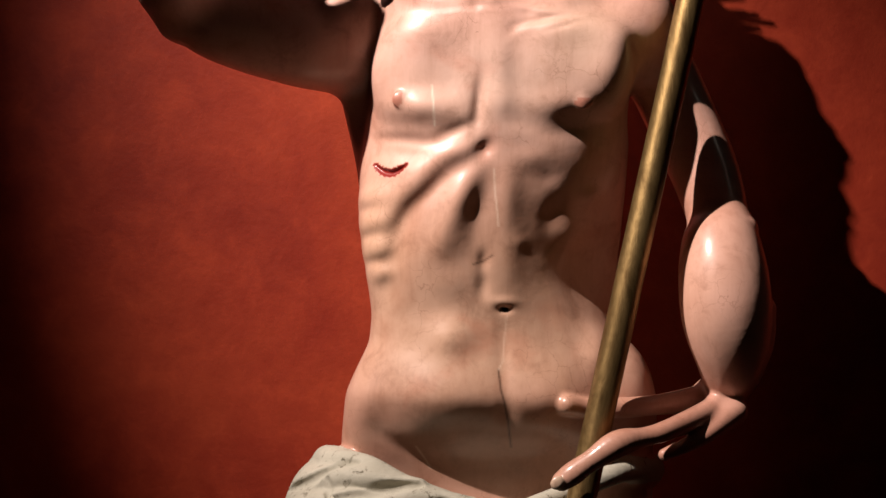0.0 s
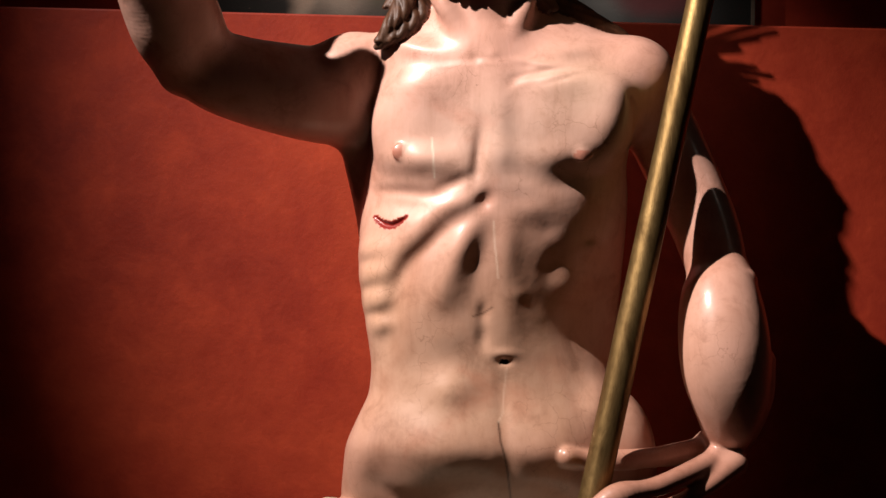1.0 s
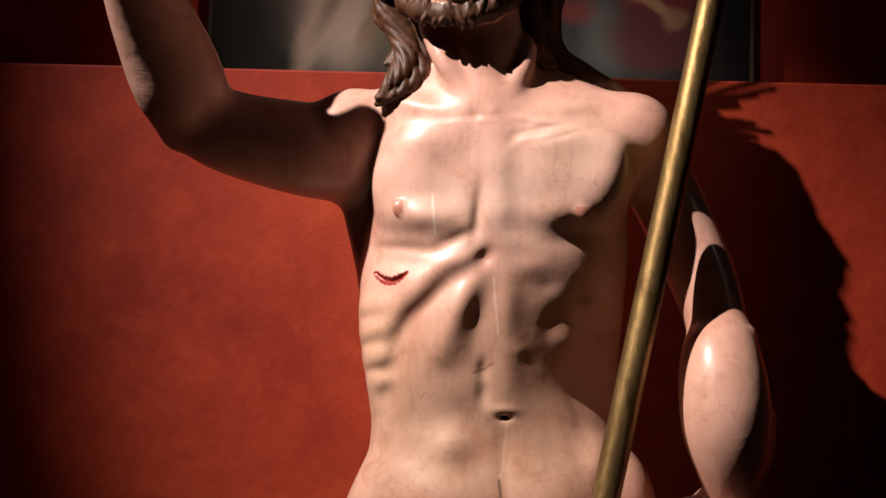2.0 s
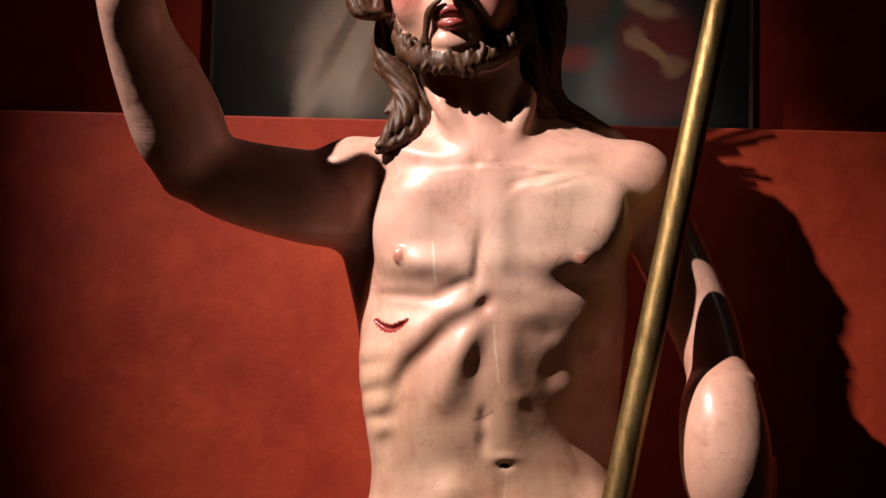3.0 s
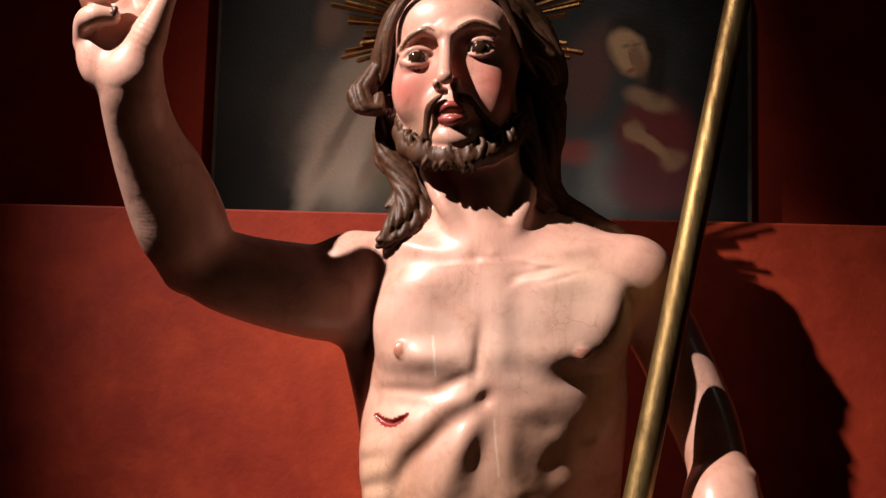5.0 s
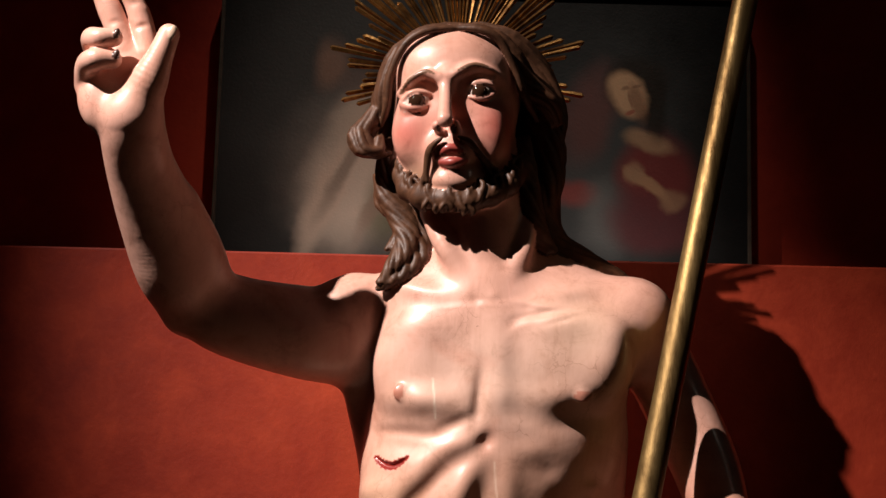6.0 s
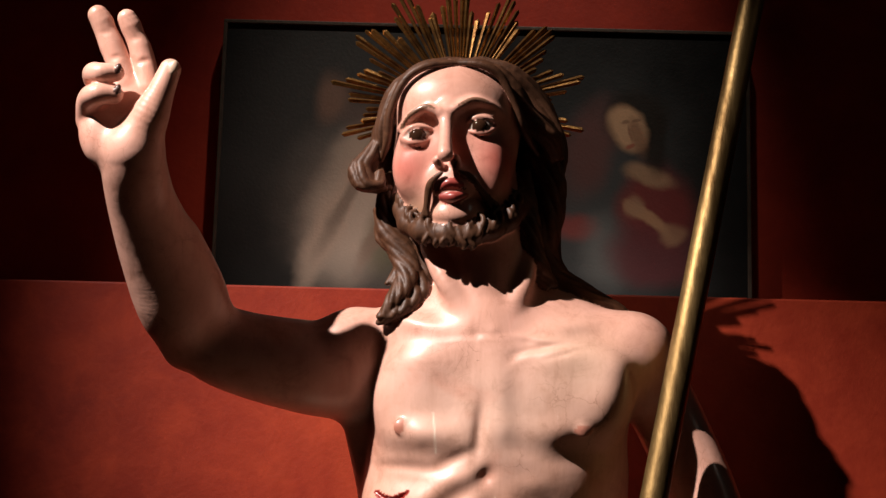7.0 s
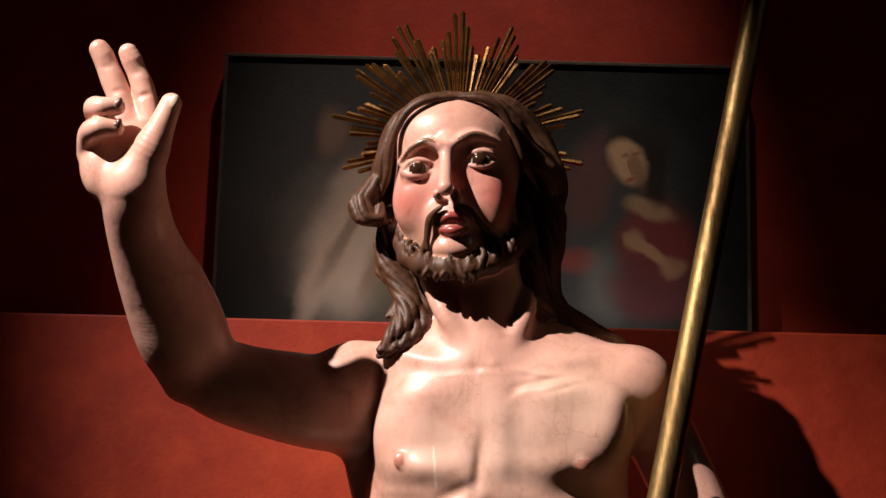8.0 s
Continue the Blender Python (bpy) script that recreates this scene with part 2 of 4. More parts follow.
    daub(0.255, 0.042, 0.012, 0.021, -10, (0.42, 0.25, 0.15), 0.8, 0.9)
    daub(0.304, 0.001, 0.018, 0.013, -30, (0.42, 0.24, 0.14), 0.7, 0.9)
    m.colour(state[0])
    m.rough(m.scale(m.noise(30, 5), 0.35, 0.6))
    m.bump((m.noise(240, 3), 0.0004))
    return m.mat


PAINT_L, PAINT_R, PAINT_T, PAINT_B = -0.373, 0.490, 2.467, 1.780
PAINT_W, PAINT_H = PAINT_R - PAINT_L, PAINT_T - PAINT_B
painting = new("painting")
painting.location = ((PAINT_L + PAINT_R) / 2, y1 - 0.022, (PAINT_T + PAINT_B) / 2)
tagged(painting, "large dark oil painting hung on the red wall", "painting")
part("canvas", box((-PAINT_W / 2 + 0.006, -0.019, -PAINT_H / 2 + 0.006), (PAINT_W / 2 - 0.006, 0.02, PAINT_H / 2 - 0.006)), canvas_paint(PAINT_W, PAINT_H), painting, "nearly black canvas with dim warm shapes")
e, half_w, half_h = 0.006, PAINT_W / 2, PAINT_H / 2
for left, right, low, high in (
    (-half_w, e - half_w, e - half_h, half_h - e), (half_w - e, half_w, e - half_h, half_h - e),
    (-half_w, half_w, half_h - e, half_h), (-half_w, half_w, -half_h, e - half_h),
):
    part("frame_strip", box((left, -0.024, low), (right, 0.018, high), 0.001), EDGE_WOOD, painting)


# ---- carving: a solid modelled as a distance field and skinned ----
class Carving:
    def __init__(self):
        self.ops, self.colours = [], []

    def paint(self, colour, slot):
        self.colours.append((colour, slot))
        return len(self.colours) - 1

    def put(self, shape, lo, hi, blend, tag, cut=False):
        pad = blend + 0.012
        self.ops.append((shape, [v - pad for v in lo], [v + pad for v in hi], blend, tag, cut))

    def rod(self, a, b, ra, rb, blend=0.004, tag=0, cut=False):
        ax, ay, az = a
        dx, dy, dz = (q - p for p, q in zip(a, b))
        ll = max(dx * dx + dy * dy + dz * dz, 1e-9)

        def shape(x, y, z):
            h = np.clip(((x - ax) * dx + (y - ay) * dy + (z - az) * dz) / ll, 0, 1)
            return np.sqrt((x - ax - h * dx) ** 2 + (y - ay - h * dy) ** 2 + (z - az - h * dz) ** 2) - (ra + (rb - ra) * h)

        r = max(ra, rb)
        self.put(shape, [min(p, q) - r for p, q in zip(a, b)], [max(p, q) + r for p, q in zip(a, b)], blend, tag, cut)

    def limb(self, stations, blend=0.004, tag=0, cut=False, fine=6):
        """A smooth tube through stations ((x, y, z), radius)."""
        pts = [np.array([*p, r]) for p, r in stations]
        pts = [2 * pts[0] - pts[1], *pts, 2 * pts[-1] - pts[-2]]
        line = []
        for i in range(1, len(pts) - 2):
            a, b, c, d = pts[i - 1 : i + 3]
            for s in np.arange(fine) / fine:
                line.append(0.5 * (2 * b + (c - a) * s + (2 * a - 5 * b + 4 * c - d) * s * s + (3 * b - a - 3 * c + d) * s**3))
        line.append(pts[-2])
        line = np.array(line)
        line[:, 3] = np.maximum(line[:, 3], 0.0008)

        def shape(x, y, z):
            best = None
            for (ax, ay, az, ra), (bx, by, bz, rb) in zip(line, line[1:]):
                dx, dy, dz = bx - ax, by - ay, bz - az
                h = np.clip(((x - ax) * dx + (y - ay) * dy + (z - az) * dz) / max(dx * dx + dy * dy + dz * dz, 1e-9), 0, 1)
                d = np.sqrt((x - ax - h * dx) ** 2 + (y - ay - h * dy) ** 2 + (z - az - h * dz) ** 2) - (ra + (rb - ra) * h)
                best = d if best is None else np.minimum(best, d)
            return best

        self.put(shape, (line[:, :3] - line[:, 3:]).min(0), (line[:, :3] + line[:, 3:]).max(0), blend, tag, cut)

    def egg(self, at, radii, turn=(0, 0, 0), blend=0.01, tag=0, cut=False):
        rx, ry, rz = radii
        m = np.array(Euler([radians(a) for a in turn]).to_matrix())
        cx, cy, cz = at

        def shape(x, y, z):
            x, y, z = x - cx, y - cy, z - cz
            u = (m[0, 0] * x + m[1, 0] * y + m[2, 0] * z) / rx
            v = (m[0, 1] * x + m[1, 1] * y + m[2, 1] * z) / ry
            w = (m[0, 2] * x + m[1, 2] * y + m[2, 2] * z) / rz
            k0 = np.sqrt(u * u + v * v + w * w)
            return k0 * (k0 - 1) / np.maximum(np.sqrt((u / rx) ** 2 + (v / ry) ** 2 + (w / rz) ** 2), 1e-6)

        r = max(radii)
        self.put(shape, [c - r for c in at], [c + r for c in at], blend, tag, cut)

    def trunk(self, levels, power=2.5, blend=0.01, tag=0):
        """A loft of rounded sections: height, middle x, half width, middle y, half depth, turn of the front."""
        lv = np.array(sorted((*row, 0.0)[:6] for row in levels))

        def shape(x, y, z):
            zz = np.ravel(z)
            row = [np.interp(zz, lv[:, 0], lv[:, i]).reshape(1, 1, -1) for i in range(1, 6)]
            soft = [np.convolve(np.pad(r.ravel(), 9, mode="edge"), np.hanning(19) / np.hanning(19).sum(), "valid").reshape(1, 1, -1) for r in row]
            mx, hw, my, hd, skew = soft
            q = (np.abs((x - mx) / hw) ** power + np.abs((y - my - skew * (x - mx)) / hd) ** power) ** (1 / power)
            return np.maximum((q - 1) * np.minimum(hw, hd), np.maximum(lv[0, 0] - z, z - lv[-1, 0]))

        self.put(shape, (min(lv[:, 1] - lv[:, 2]), min(lv[:, 3] - lv[:, 4]) - 0.04, lv[0, 0]), (max(lv[:, 1] + lv[:, 2]), max(lv[:, 3] + lv[:, 4]) + 0.04, lv[-1, 0]), blend, tag)

    def swell(self, x, z, sx, sz, turn, height, back=0.10):
        """Raises (or sinks) the front by height, in millimetres, over an oval; turn is clockwise."""
        self.ops.append(("swell", x, z, sx, sz, radians(turn), height / 1000, back))

    def front(self, x, z):
        """How far forward the solid made so far reaches at x, z."""
        d, _ = self.field((x, -0.2, z), (x + 0.001, 0.2, z + 0.001), 0.001)
        return -0.2 + 0.001 * int(np.argmax(d[0, :, 0] < 0))

    def field(self, lo, hi, h):
        n = [int(math.ceil((b - a) / h)) + 1 for a, b in zip(lo, hi)]
        axes = [np.float32(a) + np.float32(h) * np.arange(k, dtype=np.float32) for a, k in zip(lo, n)]
        d, tags = np.full(n, 1.0, np.float32), np.zeros(n, np.uint8)
        for op in self.ops:
            if op[0] == "swell":
                _, cx, cz, sx, sz, turn, height, back = op
                reach = 2.6 * max(sx, sz)
                low, high = (cx - reach, -0.3, cz - reach), (cx + reach, back + 0.04, cz + reach)
            else:
                shape, low, high, blend, tag, cut = op
            sl = tuple(slice(int(np.searchsorted(ax, a)), int(np.searchsorted(ax, b))) for ax, a, b in zip(axes, low, high))
            if any(s.start >= s.stop for s in sl):
                continue
            x, y, z = (ax[s].reshape([-1 if i == j else 1 for j in range(3)]) for i, (ax, s) in enumerate(zip(axes, sl)))
            old = d[sl]
            if op[0] == "swell":
                c, s = math.cos(turn), math.sin(turn)
                u, v = ((x - cx) * c - (z - cz) * s) / sx, ((x - cx) * s + (z - cz) * c) / sz
                old -= height * np.exp(-(u * u + v * v)) * np.clip((back - y) / 0.04, 0, 1)
                continue
            near = shape(x, y, z).astype(np.float32)
            if cut:
                mixed = np.maximum(np.maximum(old, -near), old if blend == 0 else -1e9)
                k = max(blend, 1e-4)
                hh = np.clip(0.5 - 0.5 * (old + near) / k, 0, 1)
                mixed = old * (1 - hh) - near * hh + k * hh * (1 - hh)
                if tag >= 0:
                    tags[sl] = np.where(near < 0.0022, tag, tags[sl])
            else:
                k = max(blend, 1e-4)
                hh = np.clip(0.5 + 0.5 * (old - near) / k, 0, 1)
                mixed = old * (1 - hh) + near * hh - k * hh * (1 - hh)
                tags[sl] = np.where(near < old, tag, tags[sl])
            d[sl] = mixed
        return d, tags

    def skin(self, lo, hi, h):
        """The surface of the field in a box: places, quads and the paint of each place."""
        d, tags = self.field(lo, hi, h)
        s = d < 0
        a, b, c = (n - 1 for n in d.shape)
        corner = [(i, j, k) for i in (0, 1) for j in (0, 1) for k in (0, 1)]
        count = sum(s[i : i + a, j : j + b, k : k + c].astype(np.int8) for i, j, k in corner)
        ii, jj, kk = np.nonzero((count > 0) & (count < 8))
        where = np.full((a, b, c), -1, np.int32)
        where[ii, jj, kk] = np.arange(len(ii))
        total, hits = np.zeros((len(ii), 3)), np.zeros(len(ii))
        for p in corner:
            for axis in range(3):
                if p[axis]:
                    continue
                q = tuple(v + (n == axis) for n, v in enumerate(p))
                dp, dq = d[ii + p[0], jj + p[1], kk + p[2]], d[ii + q[0], jj + q[1], kk + q[2]]
                cross = (dp < 0) != (dq < 0)
                f = np.where(cross, dp / np.where(cross, dp - dq, 1), 0)
                for n in range(3):
                    total[:, n] += cross * (p[n] + (f if n == axis else 0))
                hits += cross
        base = np.stack([ii, jj, kk], 1)
        places = np.array(lo) + h * (base + total / hits[:, None])
        close = np.clip(np.rint(base + total / hits[:, None]).astype(int), 0, np.array(d.shape) - 1)
        paint = tags[close[:, 0], close[:, 1], close[:, 2]]
        quads = []
        for axis in range(3):
            u, v = (axis + 1) % 3, (axis + 2) % 3
            first = [slice(0, n - 1 if m == axis else n) for m, n in enumerate(d.shape)]
            second = [slice(1, n) if m == axis else slice(0, n) for m, n in enumerate(d.shape)]
            edge = np.stack(np.nonzero(s[tuple(first)] != s[tuple(second)]), 1)
            ok = (edge[:, u] > 0) & (edge[:, v] > 0) & (edge[:, u] < d.shape[u] - 1) & (edge[:, v] < d.shape[v] - 1)
            edge = edge[ok]
            cells = []
            for du, dv in ((1, 1), (0, 1), (0, 0), (1, 0)):
                e = edge.copy()
                e[:, u] -= du
                e[:, v] -= dv
                cells.append(where[e[:, 0], e[:, 1], e[:, 2]])
            q = np.stack(cells, 1)
            inside = s[edge[:, 0], edge[:, 1], edge[:, 2]]
            quads.append(np.where(inside[:, None], q, q[:, ::-1]))
        return places, np.concatenate(quads), paint


def skinned(name, carving, blocks, materials):
    """One mesh from the blocks (low corner, high corner, grain)."""
    places, quads, paint, n = [], [], [], 0
    for lo, hi, h in blocks:
        p, q, t = carving.skin(lo, hi, h)
        places.append(p), quads.append(q + n), paint.append(t)
        n += len(p)
    places, quads, paint = np.concatenate(places), np.concatenate(quads), np.concatenate(paint)
    data = bpy.data.meshes.new(name)
    data.vertices.add(len(places))
    data.vertices.foreach_set("co", places.ravel())
    data.loops.add(quads.size)
    data.loops.foreach_set("vertex_index", quads.ravel().astype(np.int32))
    data.polygons.add(len(quads))
    data.polygons.foreach_set("loop_start", np.arange(0, quads.size, 4, dtype=np.int32))
    slots = np.array([slot for _, slot in carving.colours])
    data.polygons.foreach_set("material_index", slots[paint[quads[:, 0]]].astype(np.int32))
    data.update(calc_edges=True)
    for m in materials:
        data.materials.append(m)
    return data, places, quads, paint


statue = Carving()
FLESH = statue.paint((0.72, 0.415, 0.335), 0)
LOCKS = statue.paint((0.085, 0.039, 0.020), 1)
DRAPE = statue.paint((0.60, 0.57, 0.48), 2)
WHITE = statue.paint((0.55, 0.48, 0.42), 3)
IRIS = statue.paint((0.035, 0.016, 0.009), 3)
LIPS = statue.paint((0.34, 0.060, 0.050), 0)
WOUND = statue.paint((0.30, 0.025, 0.018), 0)
DARK = statue.paint((0.06, 0.025, 0.018), 0)
NIPPLE = statue.paint((0.60, 0.27, 0.20), 0)
BROW = statue.paint((0.20, 0.11, 0.07), 0)
NAIL = statue.paint((0.62, 0.46, 0.35), 0)

# trunk: shoulders to hips
statue.trunk([
    (1.9606, 0.0547, 0.0397, 0.100, 0.045, 0.0),
    (1.9390, 0.0625, 0.0939, 0.102, 0.052, 0.0),
    (1.9138, 0.0714, 0.1541, 0.104, 0.066, 0.0),
    (1.8832, 0.0775, 0.1692, 0.105, 0.088, -0.05),
    (1.8471, 0.0766, 0.1673, 0.105, 0.096, -0.10),
    (1.8039, 0.0755, 0.1636, 0.105, 0.102, -0.12),
    (1.7534, 0.0734, 0.1625, 0.105, 0.104, -0.10),
    (1.7103, 0.0737, 0.1674, 0.105, 0.100, -0.06),
    (1.6671, 0.0712, 0.1695, 0.106, 0.097, 0.0),
    (1.6169, 0.0695, 0.1686, 0.107, 0.093, 0.08),
    (1.5739, 0.0709, 0.1646, 0.108, 0.091, 0.12),
    (1.5310, 0.0740, 0.1595, 0.108, 0.088, 0.14),
    (1.4882, 0.0772, 0.1559, 0.108, 0.086, 0.12),
    (1.4526, 0.0809, 0.1615, 0.108, 0.087, 0.1),
    (1.4240, 0.0823, 0.1751, 0.108, 0.089, 0.08),
    (1.3884, 0.0824, 0.1900, 0.110, 0.092, 0.06),
    (1.3385, 0.0836, 0.1970, 0.114, 0.080, 0.04),
    (1.2745, 0.0851, 0.1997, 0.118, 0.062, 0.02),
    (1.2035, 0.0868, 0.1995, 0.120, 0.064, 0),
], 2.35, 0.01, FLESH)


def relief(rows):
    for row in rows:
        statue.swell(*row)


# chest: two full breast muscles over the rib cage
statue.egg((-0.0200, 0.0590, 1.7870), (0.0660, 0.0420, 0.0720), (0, 0, -8), 0.012, FLESH)
statue.egg((0.1480, 0.0300, 1.7960), (0.0760, 0.0420, 0.0690), (0, 0, -4), 0.014, FLESH)
statue.egg((0.1780, 0.0330, 1.7980), (0.0600, 0.0430, 0.0600), (0, 0, -22), 0.016, FLESH)
relief([
    (-0.0200, 1.8450, 0.0620, 0.0300, 0, 9), (-0.0230, 1.7420, 0.0450, 0.0200, 4, 12), (0.1500, 1.7480, 0.0480, 0.0200, -8, 6), (0.2080, 1.7850, 0.0300, 0.0380, 0, 9), (-0.0450, 1.6900, 0.0420, 0.0160, 4, -4), (0.1560, 1.8480, 0.0660, 0.0280, 0, 10), (0.0640, 1.8300, 0.0300, 0.0400, 0, 6),
    (-0.0387, 1.7040, 0.0400, 0.0080, 6, -3), (0.0200, 1.7150, 0.0280, 0.0080, -24, -3),
    (0.0480, 1.7500, 0.0080, 0.0300, 4, -6), (0.0736, 1.7854, 0.0150, 0.0520, 0, 4), (0.0780, 1.7500, 0.0200, 0.0220, 0, 3),
    (0.1614, 1.7160, 0.0420, 0.0100, -8, -1), (0.2220, 1.8350, 0.0300, 0.0340, 0, 10),
    (0.0418, 1.8719, 0.0070, 0.0130, 0, -4), (0.0625, 1.8753, 0.0080, 0.0080, 0, 3), (0.0380, 1.8478, 0.0140, 0.0240, 0, -1.5),
    (0.1240, 1.8520, 0.0330, 0.0055, -12, -3), (0.1500, 1.8440, 0.0220, 0.0040, -16, -1.2),
    (-0.0326, 1.8860, 0.0483, 0.0130, 14, 4), (0.1542, 1.8820, 0.0517, 0.0110, -12, 4), (0.1180, 1.8640, 0.0280, 0.0050, 10, 2.5),
    (0.1033, 1.8411, 0.0069, 0.0179, 55, 0.8), (0.0861, 1.8379, 0.0062, 0.0166, 50, -0.7),
])
# rib cage and its arch
relief([
    (0.0200, 1.6885, 0.0340, 0.0130, -22, 5), (-0.0247, 1.6540, 0.0400, 0.0190, -46, 4.5),
    (0.0570, 1.6940, 0.0100, 0.0120, 35, -6),
    (0.0330, 1.6720, 0.0280, 0.0110, -38, -2.2), (-0.0050, 1.6430, 0.0320, 0.0120, -46, -4.5), (-0.0330, 1.6130, 0.0140, 0.0280, 32, -5), (-0.0476, 1.5717, 0.0150, 0.0414, 14, -3.8),
    (-0.0816, 1.6336, 0.0221, 0.0138, -8, 2.7), (-0.0773, 1.6013, 0.0234, 0.0131, -10, 2.7), (-0.0709, 1.5684, 0.0207, 0.0131, -12, 2.7), (-0.0647, 1.5382, 0.0166, 0.0110, -12, 2.6),
    (-0.0880, 1.6176, 0.0166, 0.0069, -10, -0.8), (-0.0844, 1.5846, 0.0166, 0.0069, -12, -0.8), (-0.0774, 1.5530, 0.0152, 0.0069, -14, -0.8),
    (-0.0532, 1.5219, 0.0150, 0.0220, 10, -1.5),
    (0.1420, 1.6880, 0.0420, 0.0220, 20, 5), (0.1139, 1.6820, 0.0221, 0.0150, 0, 3), (0.1343, 1.6590, 0.0105, 0.0090, -10, -0.8),
    (0.1580, 1.6500, 0.0300, 0.0260, 20, 4), (0.1930, 1.6407, 0.0110, 0.0090, 0, 5),
    (0.1700, 1.5930, 0.0250, 0.0220, 30, 5),
    (0.1420, 1.6150, 0.0130, 0.0240, 20, -2), (0.1064, 1.7109, 0.0345, 0.0124, 10, 2),
])
# belly
relief([
    (0.0287, 1.6353, 0.0180, 0.0420, 26, 9), (0.0095, 1.5820, 0.0240, 0.0386, 30, 6.5), (0.0510, 1.6130, 0.0120, 0.0380, 8, -2.5),
    (0.0860, 1.6343, 0.0170, 0.0500, 0, 5), (0.0890, 1.5515, 0.0200, 0.0497, 0, 3.5), (0.1480, 1.5550, 0.0350, 0.0600, -4, -6),
    (0.0589, 1.5564, 0.0075, 0.0124, 0, -3.5), (0.0588, 1.5261, 0.0095, 0.0170, 0, -3.5), (0.0180, 1.5293, 0.0250, 0.0207, 0, 2.5), (0.1025, 1.5795, 0.0110, 0.0097, 0, 1.5), (0.2170, 1.5478, 0.0500, 0.0650, 0, -22),
    (0.0858, 1.4971, 0.0083, 0.0048, 0, -3.5), (0.0856, 1.5067, 0.0166, 0.0062, 0, 2.5),
    (0.0242, 1.3850, 0.0745, 0.0520, 0, 23), (0.1378, 1.3830, 0.0560, 0.0500, 0, 21), (0.0225, 1.4620, 0.0280, 0.0240, 0, 9),
    (0.0852, 1.4345, 0.0110, 0.0517, 0, -2.5), (0.0936, 1.3695, 0.0110, 0.0345, -6, -4),
    (0.0743, 1.3100, 0.1000, 0.0260, -3, -8), (-0.0853, 1.3754, 0.0234, 0.0414, 10, 5),
    (-0.0289, 1.3219, 0.0414, 0.0110, 30, -3), (0.2054, 1.4477, 0.0207, 0.0290, 0, 8),
])
statue.egg((0.2330, 0.1150, 1.3800), (0.0500, 0.0650, 0.0800), blend=0.02, tag=FLESH)
# nipples, wound, navel
for x, z in ((-0.0480, 1.7527), (0.1745, 1.7534)):
    y = statue.front(x, z)
    statue.egg((x, y + 0.001, z), (0.0105, 0.0034, 0.0105), blend=0.004, tag=NIPPLE)
    statue.egg((x, y + 0.0012, z), (0.0052, 0.0036, 0.0052), blend=0.004, tag=NIPPLE)
slit = [(x, statue.front(x, z) + 0.001, z, r) for x, z, r in ((-0.0777, 1.6731, 0.0012), (-0.0679, 1.6651, 0.0034), (-0.0568, 1.6626, 0.0038), (-0.0472, 1.6663, 0.0032), (-0.0384, 1.6727, 0.001))]
statue.limb([((x, y, z), r) for x, y, z, r in slit], 0.001, WOUND, True, 4)
x, z = 0.0858, 1.4978
statue.egg((x, statue.front(x, z), z), (0.0042, 0.0036, 0.0018), blend=0.003, tag=DARK, cut=True)



# neck and shoulder line
statue.limb([((0.0573, 0.0900, 1.8714), 0.0828), ((0.0533, 0.0850, 1.9185), 0.0669), ((0.0472, 0.0800, 1.9921), 0.0621), ((0.0410, 0.0850, 2.0459), 0.0607)], 0.02, FLESH)
statue.limb([((-0.0188, 0.0550, 1.9853), 0.0124), ((0.0027, 0.0340, 1.9378), 0.0131), ((0.0382, 0.0300, 1.8859), 0.0090)], 0.012, FLESH)
statue.limb([((0.1108, 0.0600, 1.9972), 0.0110), ((0.0997, 0.0360, 1.9334), 0.0124), ((0.0766, 0.0300, 1.8898), 0.0090)], 0.012, FLESH)
statue.limb([((-0.0115, 0.1150, 1.9294), 0.0303), ((-0.0693, 0.1100, 1.8821), 0.0248), ((-0.1274, 0.1050, 1.8636), 0.0386)], 0.02, FLESH)
statue.limb([((0.1219, 0.1100, 1.9320), 0.0345), ((0.1885, 0.1050, 1.8792), 0.0290), ((0.2432, 0.1000, 1.8592), 0.0414)], 0.02, FLESH)

# raised arm
statue.limb([((-0.1141, 0.1400, 1.8180), 0.0248), ((-0.0964, 0.1400, 1.7372), 0.0234), ((-0.0757, 0.1300, 1.6572), 0.0179)], 0.02, FLESH)
statue.limb([((-0.1325, 0.1250, 1.8330), 0.0630), ((-0.1783, 0.1100, 1.8360), 0.0605), ((-0.2431, 0.0950, 1.8459), 0.0552), ((-0.2878, 0.0850, 1.8580), 0.0510), ((-0.3208, 0.0750, 1.8733), 0.0414)], 0.02, FLESH, fine=12)
statue.egg((-0.1131, 0.1080, 1.8703), (0.0372, 0.0345, 0.0414), blend=0.025, tag=FLESH)
statue.egg((-0.3382, 0.0850, 1.8465), (0.0166, 0.0207, 0.0166), blend=0.02, tag=FLESH)
statue.limb([((-0.3194, 0.0750, 1.8733), 0.0428), ((-0.3336, 0.0499, 1.9062), 0.0566), ((-0.3548, 0.0040, 1.9590), 0.0517), ((-0.3727, -0.0470, 2.0088), 0.0428), ((-0.3785, -0.0827, 2.0428), 0.0400), ((-0.3799, -0.0980, 2.0636), 0.0393)], 0.015, FLESH, fine=14)
statue.limb([((-0.2878, 0.0600, 1.8763), 0.0207), ((-0.3119, 0.0295, 1.9287), 0.0262), ((-0.3328, -0.0011, 1.9730), 0.0234)], 0.02, FLESH)
